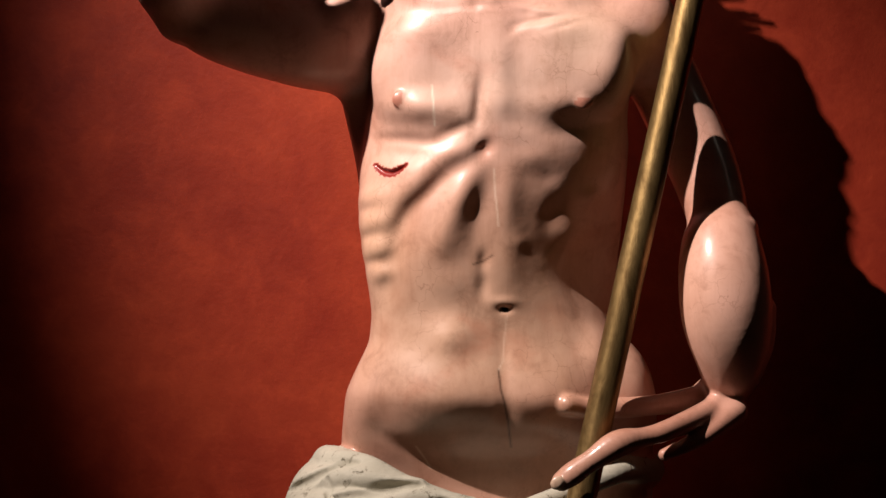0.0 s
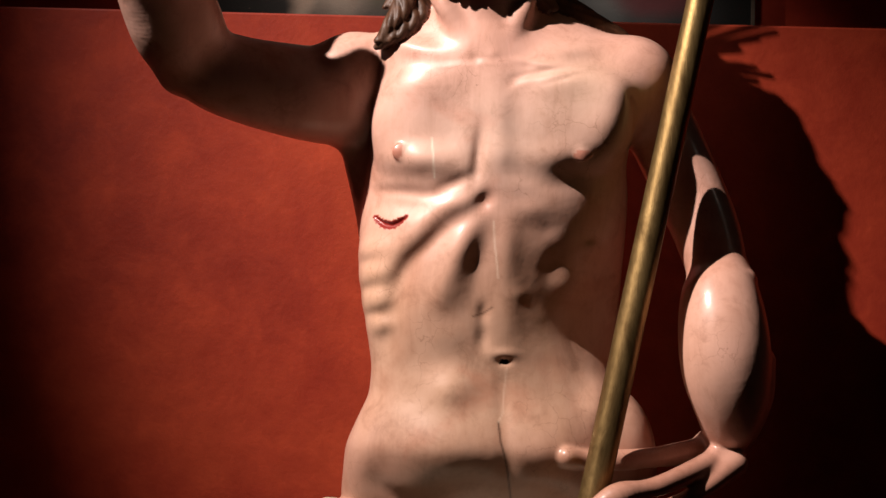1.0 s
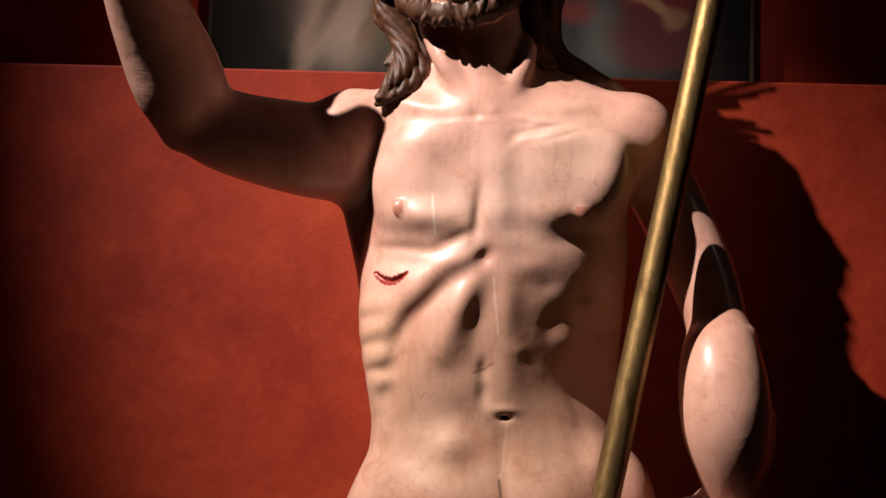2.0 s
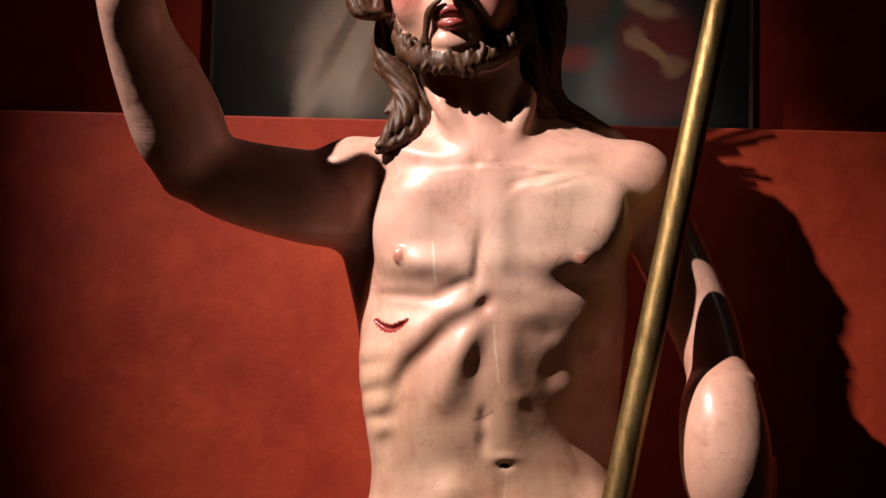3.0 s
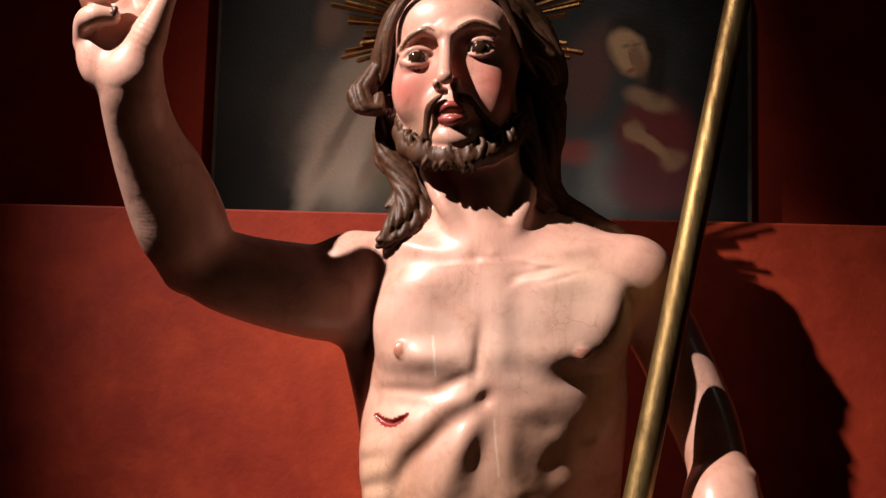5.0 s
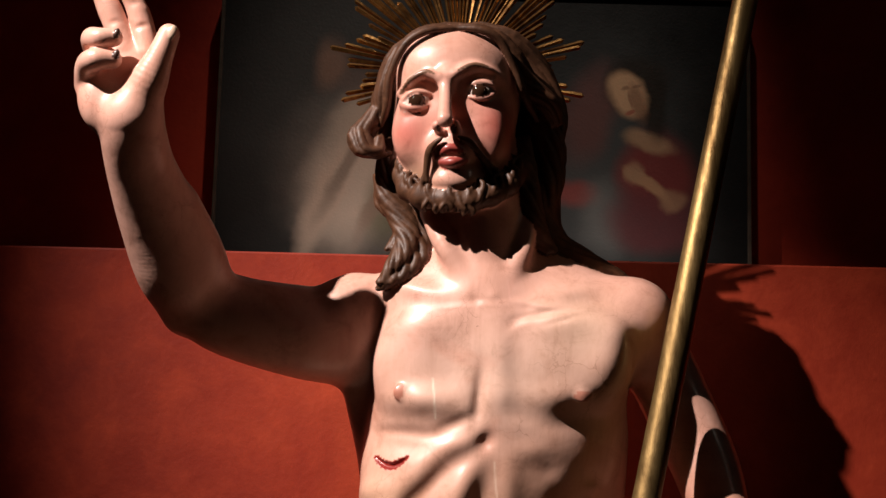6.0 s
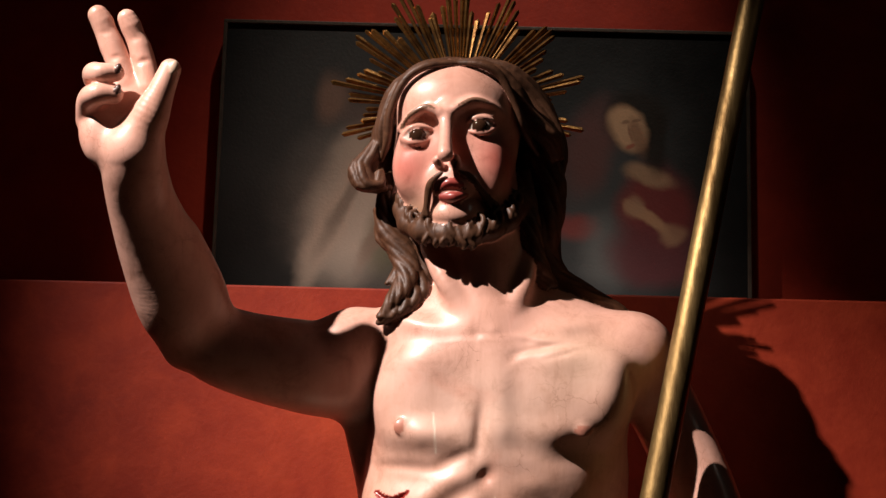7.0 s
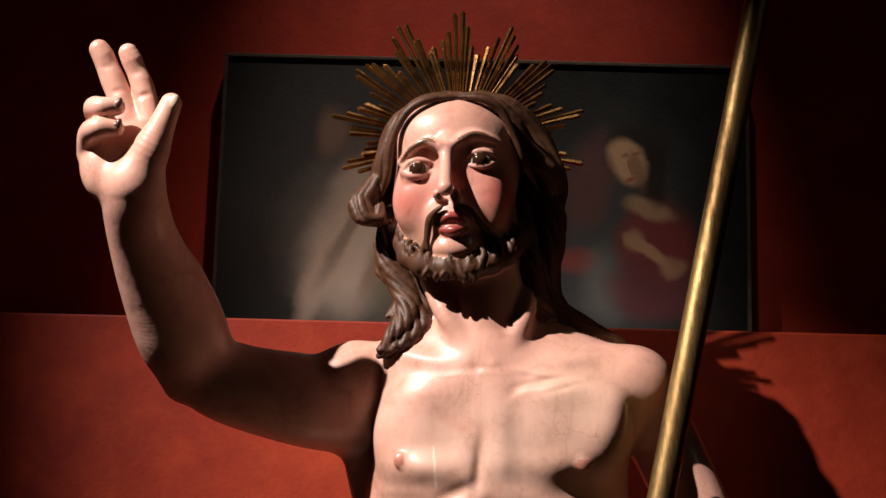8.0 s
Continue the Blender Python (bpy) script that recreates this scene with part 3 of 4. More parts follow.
# raised hand: palm, thumb, two fingers up, two curled
statue.egg((-0.3965, -0.0908, 2.1092), (0.0483, 0.0207, 0.0579), (0, 12, 0), 0.012, FLESH)
statue.egg((-0.4196, -0.0980, 2.0838), (0.0248, 0.0234, 0.0372), (0, -8, 0), 0.015, FLESH)
statue.limb([((-0.3777, -0.1031, 2.0652), 0.0248), ((-0.3613, -0.1154, 2.0975), 0.0241), ((-0.3465, -0.1235, 2.1309), 0.0166), ((-0.3357, -0.1256, 2.1604), 0.0131)], 0.012, FLESH)
statue.limb([((-0.3951, -0.0908, 2.1495), 0.0172), ((-0.4053, -0.0908, 2.1781), 0.0152), ((-0.4146, -0.0929, 2.1990), 0.0152), ((-0.4223, -0.0950, 2.2156), 0.0138), ((-0.4274, -0.0980, 2.2276), 0.0138), ((-0.4325, -0.1001, 2.2355), 0.0124)], 0.003, FLESH, fine=2)
statue.limb([((-0.3671, -0.0908, 2.1459), 0.0166), ((-0.3732, -0.0908, 2.1761), 0.0145), ((-0.3797, -0.0929, 2.1970), 0.0138), ((-0.3866, -0.0950, 2.2114), 0.0124), ((-0.3916, -0.0980, 2.2227), 0.0131), ((-0.3967, -0.1001, 2.2321), 0.0117)], 0.003, FLESH, fine=2)
statue.limb([((-0.4278, -0.0929, 2.1480), 0.0152), ((-0.4287, -0.1184, 2.1545), 0.0138), ((-0.4173, -0.1338, 2.1507), 0.0131), ((-0.4002, -0.1316, 2.1532), 0.0110)], 0.004, FLESH)
statue.limb([((-0.4358, -0.0929, 2.1047), 0.0166), ((-0.4325, -0.1154, 2.1211), 0.0152), ((-0.4209, -0.1338, 2.1245), 0.0138), ((-0.3997, -0.1316, 2.1257), 0.0110)], 0.004, FLESH)
statue.egg((-0.3305, -0.1368, 2.1598), (0.0055, 0.0034, 0.0097), (0, 15, 0), 0.001, NAIL)
statue.egg((-0.3955, -0.1399, 2.1557), (0.0041, 0.0041, 0.0069), (0, 15, 0), 0.001, DARK)
statue.egg((-0.3944, -0.1399, 2.1297), (0.0041, 0.0041, 0.0069), (0, 15, 0), 0.001, DARK)

for p, q in (((-0.4323, -0.1120, 2.2067), (-0.4079, -0.1120, 2.2139)), ((-0.4211, -0.1090, 2.1762), (-0.3955, -0.1090, 2.1841)), ((-0.3950, -0.1100, 2.2004), (-0.3748, -0.1100, 2.2082)), ((-0.3841, -0.1070, 2.1735), (-0.3611, -0.1070, 2.1806))):
    statue.rod(p, q, 0.0030, 0.0030, 0.004, -1, True)

# lowered arm
statue.limb([((0.2500, 0.0900, 1.8560), 0.0470), ((0.2657, 0.0950, 1.8300), 0.0460), ((0.2971, 0.1020, 1.7718), 0.0450), ((0.3370, 0.0840, 1.6788), 0.0430), ((0.3550, 0.0600, 1.6108), 0.0370)], 0.012, FLESH, fine=10)
statue.egg((0.2000, 0.0720, 1.8640), (0.0600, 0.0420, 0.0330), blend=0.03, tag=FLESH)
statue.egg((0.2440, 0.0680, 1.8500), (0.0500, 0.0540, 0.0560), blend=0.030, tag=FLESH)
statue.limb([((0.2330, -0.0010, 1.8200), 0.0030), ((0.2400, 0.0080, 1.8050), 0.0070), ((0.2420, 0.0200, 1.7750), 0.0080)], 0.006, -1, True)
statue.limb([((0.3560, 0.0520, 1.5960), 0.0420), ((0.3530, 0.0360, 1.5760), 0.0500), ((0.3550, 0.0240, 1.5370), 0.0555), ((0.3590, 0.0220, 1.4940), 0.0545), ((0.3680, 0.0360, 1.4450), 0.0430), ((0.3690, 0.0620, 1.4030), 0.0265)], 0.012, FLESH, fine=12)
statue.egg((0.3560, 0.0340, 1.6080), (0.0340, 0.0240, 0.0100), (0, -5, 0), 0.005, FLESH)
statue.egg((0.3860, 0.0440, 1.6060), (0.0120, 0.0200, 0.0100), blend=0.008, tag=FLESH)
statue.limb([((0.4080, 0.0200, 1.5067), 0.0110), ((0.4050, 0.0240, 1.4594), 0.0120), ((0.3900, 0.0480, 1.4207), 0.0100)], 0.006, FLESH)
# lowered hand round the pole
statue.egg((0.3585, 0.0750, 1.3945), (0.0317, 0.0207, 0.0234), (0, 20, 0), 0.012, FLESH)
statue.limb([((0.3580, 0.0800, 1.3942), 0.0193), ((0.3063, 0.0560, 1.3874), 0.0145), ((0.2686, 0.0360, 1.3836), 0.0124), ((0.2332, 0.0300, 1.3804), 0.0131), ((0.1908, 0.0220, 1.3799), 0.0117), ((0.1649, 0.0100, 1.3842), 0.0124)], 0.006, FLESH)
statue.limb([((0.3726, 0.0650, 1.3884), 0.0186), ((0.3278, 0.0120, 1.3743), 0.0145), ((0.2811, -0.0300, 1.3587), 0.0124), ((0.2524, -0.0450, 1.3512), 0.0117), ((0.2188, -0.0600, 1.3437), 0.0159), ((0.1875, -0.0660, 1.3237), 0.0124), ((0.1672, -0.0670, 1.3088), 0.0138), ((0.1543, -0.0660, 1.2991), 0.0117)], 0.004, FLESH)
statue.egg((0.3590, 0.0350, 1.3873), (0.0207, 0.0138, 0.0124), (0, 30, 0), 0.008, FLESH)
statue.limb([((0.3722, 0.0300, 1.3796), 0.0166), ((0.3265, 0.0000, 1.3485), 0.0103), ((0.2817, -0.0100, 1.3279), 0.0076)], 0.008, FLESH)
statue.egg((0.1480, -0.0790, 1.2985), (0.0076, 0.0034, 0.0090), (0, 40, 0), 0.001, NAIL)

# hip cloth: a rolled edge and heavy folds
statue.trunk([
    (1.2422, 0.0716, 0.2139, 0.108, 0.100),
    (1.2242, 0.0631, 0.2263, 0.105, 0.116),
    (1.1745, 0.0643, 0.2333, 0.105, 0.125),
    (1.0328, 0.0624, 0.2204, 0.11, 0.130),
    (0.8354, 0.0671, 0.1986, 0.12, 0.115),
], 2.2, 0.02, DRAPE)
statue.egg((-0.1449, 0.1300, 1.2318), (0.0428, 0.0759, 0.0724), (0, 12, 0), 0.02, DRAPE)
statue.limb([((-0.1290, 0.2000, 1.2927), 0.0179), ((-0.1330, 0.1200, 1.3005), 0.0166), ((-0.1143, 0.0700, 1.3016), 0.0166), ((-0.0759, 0.0300, 1.3009), 0.0138), ((-0.0279, 0.0080, 1.2825), 0.0110), ((0.0273, -0.0020, 1.2645), 0.0110), ((0.0822, -0.0100, 1.2417), 0.0138)], 0.010, DRAPE)
statue.limb([((-0.1254, 0.1600, 1.2468), 0.0345), ((-0.1452, 0.1000, 1.2664), 0.0248), ((-0.1190, 0.0400, 1.2822), 0.0179), ((-0.0797, 0.0120, 1.2890), 0.0138), ((-0.0414, -0.0020, 1.2833), 0.0097), ((-0.0128, -0.0020, 1.2840), 0.0055)], 0.012, DRAPE)
statue.limb([((-0.1447, 0.1300, 1.2246), 0.0345), ((-0.1508, 0.0600, 1.2407), 0.0248), ((-0.0956, 0.0000, 1.2613), 0.0152), ((-0.0407, -0.0140, 1.2671), 0.0110), ((-0.0001, -0.0160, 1.2710), 0.0110), ((0.0477, -0.0200, 1.2557), 0.0179)], 0.008, DRAPE)
statue.limb([((-0.1489, 0.1000, 1.1892), 0.0414), ((-0.0938, -0.0100, 1.2138), 0.0345), ((0.0011, -0.0300, 1.2257), 0.0303), ((0.0956, -0.0300, 1.2146), 0.0303)], 0.02, DRAPE)
statue.limb([((0.0822, -0.0100, 1.2417), 0.0152), ((0.1366, 0.0000, 1.2669), 0.0110), ((0.1927, 0.0200, 1.2864), 0.0124), ((0.2371, 0.0500, 1.3001), 0.0138), ((0.2811, 0.1200, 1.2974), 0.0179)], 0.010, DRAPE)
for rows, r in (
    (((-0.1798, 1.2601), (-0.1481, 1.2807), (-0.1109, 1.3022), (-0.0900, 1.3060)), 0.008),
    (((-0.1289, 1.2579), (-0.0963, 1.2696), (-0.0553, 1.2782), (-0.0129, 1.2840)), 0.011),
    (((-0.1269, 1.2853), (-0.1238, 1.2717), (-0.1166, 1.2582)), 0.006),
    (((-0.0272, 1.2535), (0.0137, 1.2654), (0.0552, 1.2521)), 0.008),
):
    statue.limb([((x, statue.front(x, z) - 0.001, z), r * (0.5 if k in (0, len(rows) - 1) else 1.0)) for k, (x, z) in enumerate(rows)], 0.004, -1, True, 4)
for i in range(7):
    a = -0.17 + 0.055 * i
    statue.limb([((a, 0.0 + 0.02 * abs(i - 3) * 0.6, 1.20), 0.022), ((a + 0.01, -0.01 + 0.02 * abs(i - 3) * 0.6, 1.12), 0.026), ((a * 0.9, 0.0 + 0.02 * abs(i - 3) * 0.6, 0.96), 0.02)], 0.015, DRAPE, fine=2)
# legs, feet and the block they stand on
for sx, fy in ((-0.10, -0.02), (0.13, 0.05)):
    statue.limb([((sx, 0.11, 1.15), 0.095), ((sx, 0.10, 0.98), 0.062), ((sx + 0.01, 0.11, 0.80), 0.056), ((sx + 0.01, 0.12, 0.60), 0.038)], 0.02, FLESH)
    statue.limb([((sx + 0.01, 0.13, 0.575), 0.040), ((sx - 0.01, 0.03, 0.565), 0.036), ((sx - 0.03, fy - 0.06, 0.552), 0.024)], 0.02, FLESH)
statue.trunk([(0.47, 0.01, 0.26, 0.08, 0.19), (0.50, 0.01, 0.25, 0.08, 0.18), (0.54, 0.01, 0.23, 0.08, 0.17)], 3.5, 0.01, DRAPE)

# ---- head ----
statue.egg((0.0140, 0.0950, 2.1593), (0.082, 0.095, 0.085), blend=0.01, tag=FLESH)
statue.egg((0.0102, 0.0580, 2.1146), (0.080, 0.068, 0.115), (0, 4, 0), 0.02, FLESH)
statue.egg((0.0162, 0.0450, 2.0399), (0.055, 0.053, 0.052), blend=0.03, tag=FLESH)
statue.egg((0.0041, 0.0400, 2.1767), (0.070, 0.047, 0.046), blend=0.03, tag=FLESH)
# eye sockets, brows, nose
statue.egg((-0.0391, -0.0265, 2.1184), (0.0234, 0.0138, 0.0152), (0, -10, 0), 0.018, -1, True)
statue.egg((0.0417, -0.0245, 2.1329), (0.0234, 0.0138, 0.0152), (0, -10, 0), 0.018, -1, True)
statue.limb([((-0.0617, 0.0120, 2.1321), 0.0041), ((-0.0487, -0.0060, 2.1439), 0.0055), ((-0.0302, -0.0140, 2.1525), 0.0062), ((-0.0128, -0.0180, 2.1474), 0.0055)], 0.010, FLESH)
statue.limb([((0.0085, -0.0180, 2.1524), 0.0055), ((0.0313, -0.0140, 2.1631), 0.0055), ((0.0516, -0.0080, 2.1609), 0.0048), ((0.0683, 0.0120, 2.1521), 0.0041)], 0.010, FLESH)
statue.limb([((-0.0593, 0.0040, 2.1322), 0.0017), ((-0.0479, -0.0120, 2.1444), 0.0022), ((-0.0302, -0.0190, 2.1533), 0.0025), ((-0.0172, -0.0210, 2.1501), 0.0021)], 0.003, BROW)
statue.limb([((0.0127, -0.0210, 2.1554), 0.0021), ((0.0311, -0.0190, 2.1646), 0.0025), ((0.0515, -0.0110, 2.1623), 0.0022), ((0.0658, 0.0040, 2.1528), 0.0017)], 0.003, BROW)
statue.limb([((-0.0023, -0.0100, 2.1559), 0.0083), ((-0.0029, -0.0220, 2.1228), 0.0083), ((-0.0031, -0.0390, 2.0980), 0.0088), ((-0.0026, -0.0450, 2.0850), 0.0100)], 0.010, FLESH)
statue.egg((-0.0125, -0.0240, 2.0825), (0.0062, 0.0095, 0.0062), blend=0.005, tag=FLESH)
statue.egg((0.0100, -0.0240, 2.0845), (0.0062, 0.0095, 0.0062), blend=0.005, tag=FLESH)
statue.egg((-0.0012, -0.0330, 2.0690), (0.0150, 0.0150, 0.0058), blend=0.004, tag=-1, cut=True)
# nostrils in near-black, which puts the shade under the nose into the colour
statue.egg((-0.0088, -0.0350, 2.0745), (0.0042, 0.0080, 0.0042), blend=0.003, tag=DARK, cut=True)
statue.egg((0.0075, -0.0350, 2.0760), (0.0042, 0.0080, 0.0042), blend=0.003, tag=DARK, cut=True)
# eyes
for x, y, z in ((-0.0374, 0.0080, 2.1204), (0.0409, 0.0040, 2.1334)):
    statue.egg((x, y, z), (0.0179, 0.0180, 0.0130), (0, -8, 0), 0.001, WHITE)
    statue.egg((x - 0.0007, y - 0.0122, z - 0.0010), (0.0105, 0.0085, 0.0105), blend=0.0005, tag=IRIS)
    statue.limb([((x - 0.0207, y - 0.0048, z - 0.0021), 0.0021), ((x - 0.0110, y - 0.0145, z + 0.0078), 0.0028), ((x + 0.0021, y - 0.0160, z + 0.0106), 0.0032), ((x + 0.0138, y - 0.0138, z + 0.0080), 0.0028), ((x + 0.0214, y - 0.0055, z + 0.0021), 0.0021)], 0.002, FLESH)
    statue.limb([((x - 0.0200, y - 0.0055, z - 0.0034), 0.0018), ((x - 0.0069, y - 0.0152, z - 0.0098), 0.0018), ((x + 0.0069, y - 0.0148, z - 0.0092), 0.0018), ((x + 0.0207, y - 0.0062, z + 0.0007), 0.0018)], 0.002, FLESH)
    statue.limb([((x - 0.0193, y - 0.0014, z + 0.0062), 0.0028), ((x - 0.0041, y - 0.0103, z + 0.0179), 0.0041), ((x + 0.0152, y - 0.0083, z + 0.0152), 0.0034)], 0.006, FLESH)
# cheeks, lips, chin
statue.egg((-0.0430, 0.0210, 2.0850), (0.0240, 0.0200, 0.0345), (0, 6, 0), 0.025, FLESH)
statue.egg((0.0538, 0.0140, 2.0834), (0.0228, 0.0221, 0.0372), (0, -6, 0), 0.025, FLESH)
statue.egg((0.0081, -0.0060, 2.0574), (0.0262, 0.0207, 0.0207), blend=0.02, tag=FLESH)
statue.limb([((-0.0114, -0.0130, 2.0440), 0.0026), ((-0.0032, -0.0220, 2.0515), 0.0044), ((0.0052, -0.0250, 2.0545), 0.0050), ((0.0160, -0.0230, 2.0530), 0.0046), ((0.0270, -0.0120, 2.0500), 0.0026)], 0.003, LIPS)
statue.limb([((-0.0060, -0.0150, 2.0385), 0.0036), ((0.0100, -0.0225, 2.0370), 0.0058), ((0.0240, -0.0150, 2.0415), 0.0036)], 0.003, LIPS)
statue.limb([((-0.0101, -0.0220, 2.0436), 0.0010), ((0.0082, -0.0310, 2.0450), 0.0015), ((0.0237, -0.0240, 2.0466), 0.0008)], 0.001, DARK, True)
statue.egg((0.0098, -0.0020, 2.0167), (0.0262, 0.0166, 0.0152), blend=0.015, tag=FLESH)
statue.egg((-0.0645, 0.0750, 2.0598), (0.0083, 0.0152, 0.0276), (0, 8, 0), 0.006, FLESH)

rng = random.Random(11)


def lock(guide, width, r, count, turns=0.6, phase=0.0, blend=0.0008):
    """A carved lock: strands wound round a guide of (place, spread)."""
    count, r = count + 2, 0.84 * r
    for n in range(count):
        pts = []
        steps = len(guide)
        for i, (p, spread) in enumerate(guide):
            a = phase + 2 * math.pi * (n / count + turns * i / max(steps - 1, 1))
            s = spread * width
            pts.append(((p[0] + s * math.cos(a), p[1] + 0.75 * s * math.sin(a), p[2] + 0.35 * s * math.sin(a + 1.0)), r * (0.55 + 0.45 * math.sin(math.pi * min(max((i + 0.6) / steps, 0.08), 0.95))) * rng.uniform(0.85, 1.15)))
        statue.limb(pts, blend, LOCKS, fine=3)


# cap of hair with a middle parting, then the hanging locks
statue.egg((0.0150, 0.1140, 2.1720), (0.094, 0.092, 0.084), blend=0.004, tag=LOCKS)
lock([((0.0100, 0.0400, 2.2330), 0.8), ((-0.0230, 0.0320, 2.2260), 1), ((-0.0600, 0.0350, 2.2000), 1), ((-0.0800, 0.0450, 2.1520), 1), ((-0.0870, 0.0550, 2.1180), 0.9), ((-0.1040, 0.0600, 2.0900), 0.9), ((-0.1000, 0.0600, 2.0670), 0.8), ((-0.0760, 0.0550, 2.0640), 0.3)], 0.0085, 0.0068, 5, 0.5)
lock([((0.0150, 0.0750, 2.2400), 1), ((-0.0345, 0.0700, 2.2290), 1), ((-0.0690, 0.0850, 2.2030), 1), ((-0.0840, 0.1000, 2.1461), 1), ((-0.0940, 0.1000, 2.1069), 1), ((-0.0980, 0.0900, 2.0720), 0.7)], 0.0110, 0.0085, 5, 0.4, 1.0)
lock([((-0.0840, 0.0560, 2.1350), 0.6), ((-0.0980, 0.0520, 2.1090), 1), ((-0.1130, 0.0480, 2.0880), 1), ((-0.1040, 0.0450, 2.0660), 1), ((-0.0850, 0.0480, 2.0600), 0.5)], 0.0105, 0.0072, 5, 0.4, 1.6)
lock([((-0.1012, 0.0600, 2.1122), 0.6), ((-0.1108, 0.0450, 2.0891), 0.9), ((-0.1061, 0.0400, 2.0655), 0.9), ((-0.0894, 0.0420, 2.0641), 0.7), ((-0.0872, 0.0460, 2.0825), 0.4)], 0.0090, 0.0069, 3, 0.3, 0.4)
lock([((-0.0753, 0.0850, 2.0886), 0.8), ((-0.0760, 0.0800, 2.0493), 1), ((-0.0720, 0.0750, 2.0141), 1), ((-0.0540, 0.0700, 1.9800), 1), ((-0.0469, 0.0600, 1.9522), 1), ((-0.0580, 0.0500, 1.9230), 1), ((-0.0740, 0.0500, 1.8970), 0.7)], 0.0115, 0.0075, 6, 1.1, 0.7)
lock([((-0.0517, 0.0900, 2.0446), 1), ((-0.0468, 0.0850, 2.0057), 1), ((-0.0344, 0.0750, 1.9665), 1), ((-0.0368, 0.0600, 1.9267), 1), ((-0.0575, 0.0500, 1.9011), 0.8), ((-0.0753, 0.0550, 1.8898), 0.5)], 0.0138, 0.0083, 5, 1.0, 2.0)
lock([((-0.0874, 0.0900, 2.0436), 0.6), ((-0.0800, 0.0850, 2.0048), 0.8), ((-0.0550, 0.0700, 1.9725), 0.8), ((-0.0698, 0.0600, 1.9406), 0.5)], 0.0083, 0.0062, 3, 0.8, 0.2)
lock([((0.0176, 0.0420, 2.2300), 0.8), ((0.0531, 0.0320, 2.2185), 1), ((0.0788, 0.0380, 2.1934), 1), ((0.0968, 0.0500, 2.1667), 1), ((0.1150, 0.0550, 2.1500), 0.9), ((0.1320, 0.0620, 2.1360), 0.9), ((0.1400, 0.0760, 2.1150), 0.7)], 0.0110, 0.0083, 5, 0.5, 0.3)
lock([((0.0254, 0.0750, 2.2422), 1), ((0.0708, 0.0750, 2.2277), 1), ((0.1058, 0.0900, 2.1955), 1), ((0.1293, 0.0950, 2.1507), 1), ((0.1373, 0.0950, 2.1121), 1), ((0.1263, 0.0900, 2.0721), 1)], 0.0166, 0.0103, 6, 0.4, 1.3)
lock([((0.1216, 0.0850, 2.1246), 1), ((0.1333, 0.0850, 2.0788), 1), ((0.1324, 0.0850, 2.0331), 1), ((0.1236, 0.0900, 1.9923), 1), ((0.1391, 0.0950, 1.9598), 1), ((0.1729, 0.1000, 1.9391), 1), ((0.2109, 0.1100, 1.9231), 0.8), ((0.2411, 0.1150, 1.9074), 0.5)], 0.0166, 0.0103, 7, 0.9, 0.5)
lock([((0.1077, 0.0900, 2.0717), 1), ((0.1159, 0.0900, 2.0186), 1), ((0.1165, 0.0900, 1.9733), 1), ((0.1391, 0.0900, 1.9328), 1), ((0.1804, 0.1000, 1.9206), 1), ((0.2031, 0.1050, 1.9168), 0.7)], 0.0166, 0.0103, 6, 0.9, 1.9)
lock([((0.0960, 0.0700, 2.0900), 0.8), ((0.1010, 0.0600, 2.0500), 1), ((0.1060, 0.0540, 2.0100), 1), ((0.1150, 0.0540, 1.9700), 1), ((0.1330, 0.0620, 1.9420), 0.8)], 0.0110, 0.0090, 5, 0.8, 0.4)
statue.limb([((0.1046, 0.1300, 2.1595), 0.0345), ((0.1174, 0.1300, 2.0658), 0.0359), ((0.1224, 0.1300, 1.9811), 0.0345), ((0.1605, 0.1300, 1.9288), 0.0234)], 0.01, LOCKS)
statue.limb([((-0.0783, 0.1200, 2.1520), 0.0248), ((-0.0640, 0.1200, 2.0587), 0.0248), ((-0.0422, 0.1100, 1.9654), 0.0234), ((-0.0513, 0.0900, 1.9092), 0.0166)], 0.01, LOCKS)
for k in range(8):
    back, lift, low = 0.013 * k, 0.0035 * math.sin(0.6 * k), 0.004 * k
    for pts in (
        ((0.0120, 0.0060, 2.2200), (-0.0280, 0.0020, 2.2140), (-0.0560, 0.0060, 2.1960), (-0.0740, 0.0180, 2.1590), (-0.0780, 0.0320, 2.1220), (-0.0850, 0.0500, 2.1000)),
        ((0.0080, 0.0060, 2.2200), (0.0410, 0.0020, 2.2170), (0.0660, 0.0090, 2.2030), (0.0860, 0.0210, 2.1700), (0.0980, 0.0340, 2.1400), (0.1180, 0.0700, 2.1180)),
    ):
        side = -1 if pts[1][0] < pts[0][0] else 1
        statue.limb([((x + side * low * 0.6 * n / 5, y + back, z + lift + low * (1.0 if n < 2 else 0.8 if n < 3 else 0.2)), 0.0052 - 0.0022 * (n in (0, 5))) for n, (x, y, z) in enumerate(pts)], 0.001, LOCKS, fine=4)
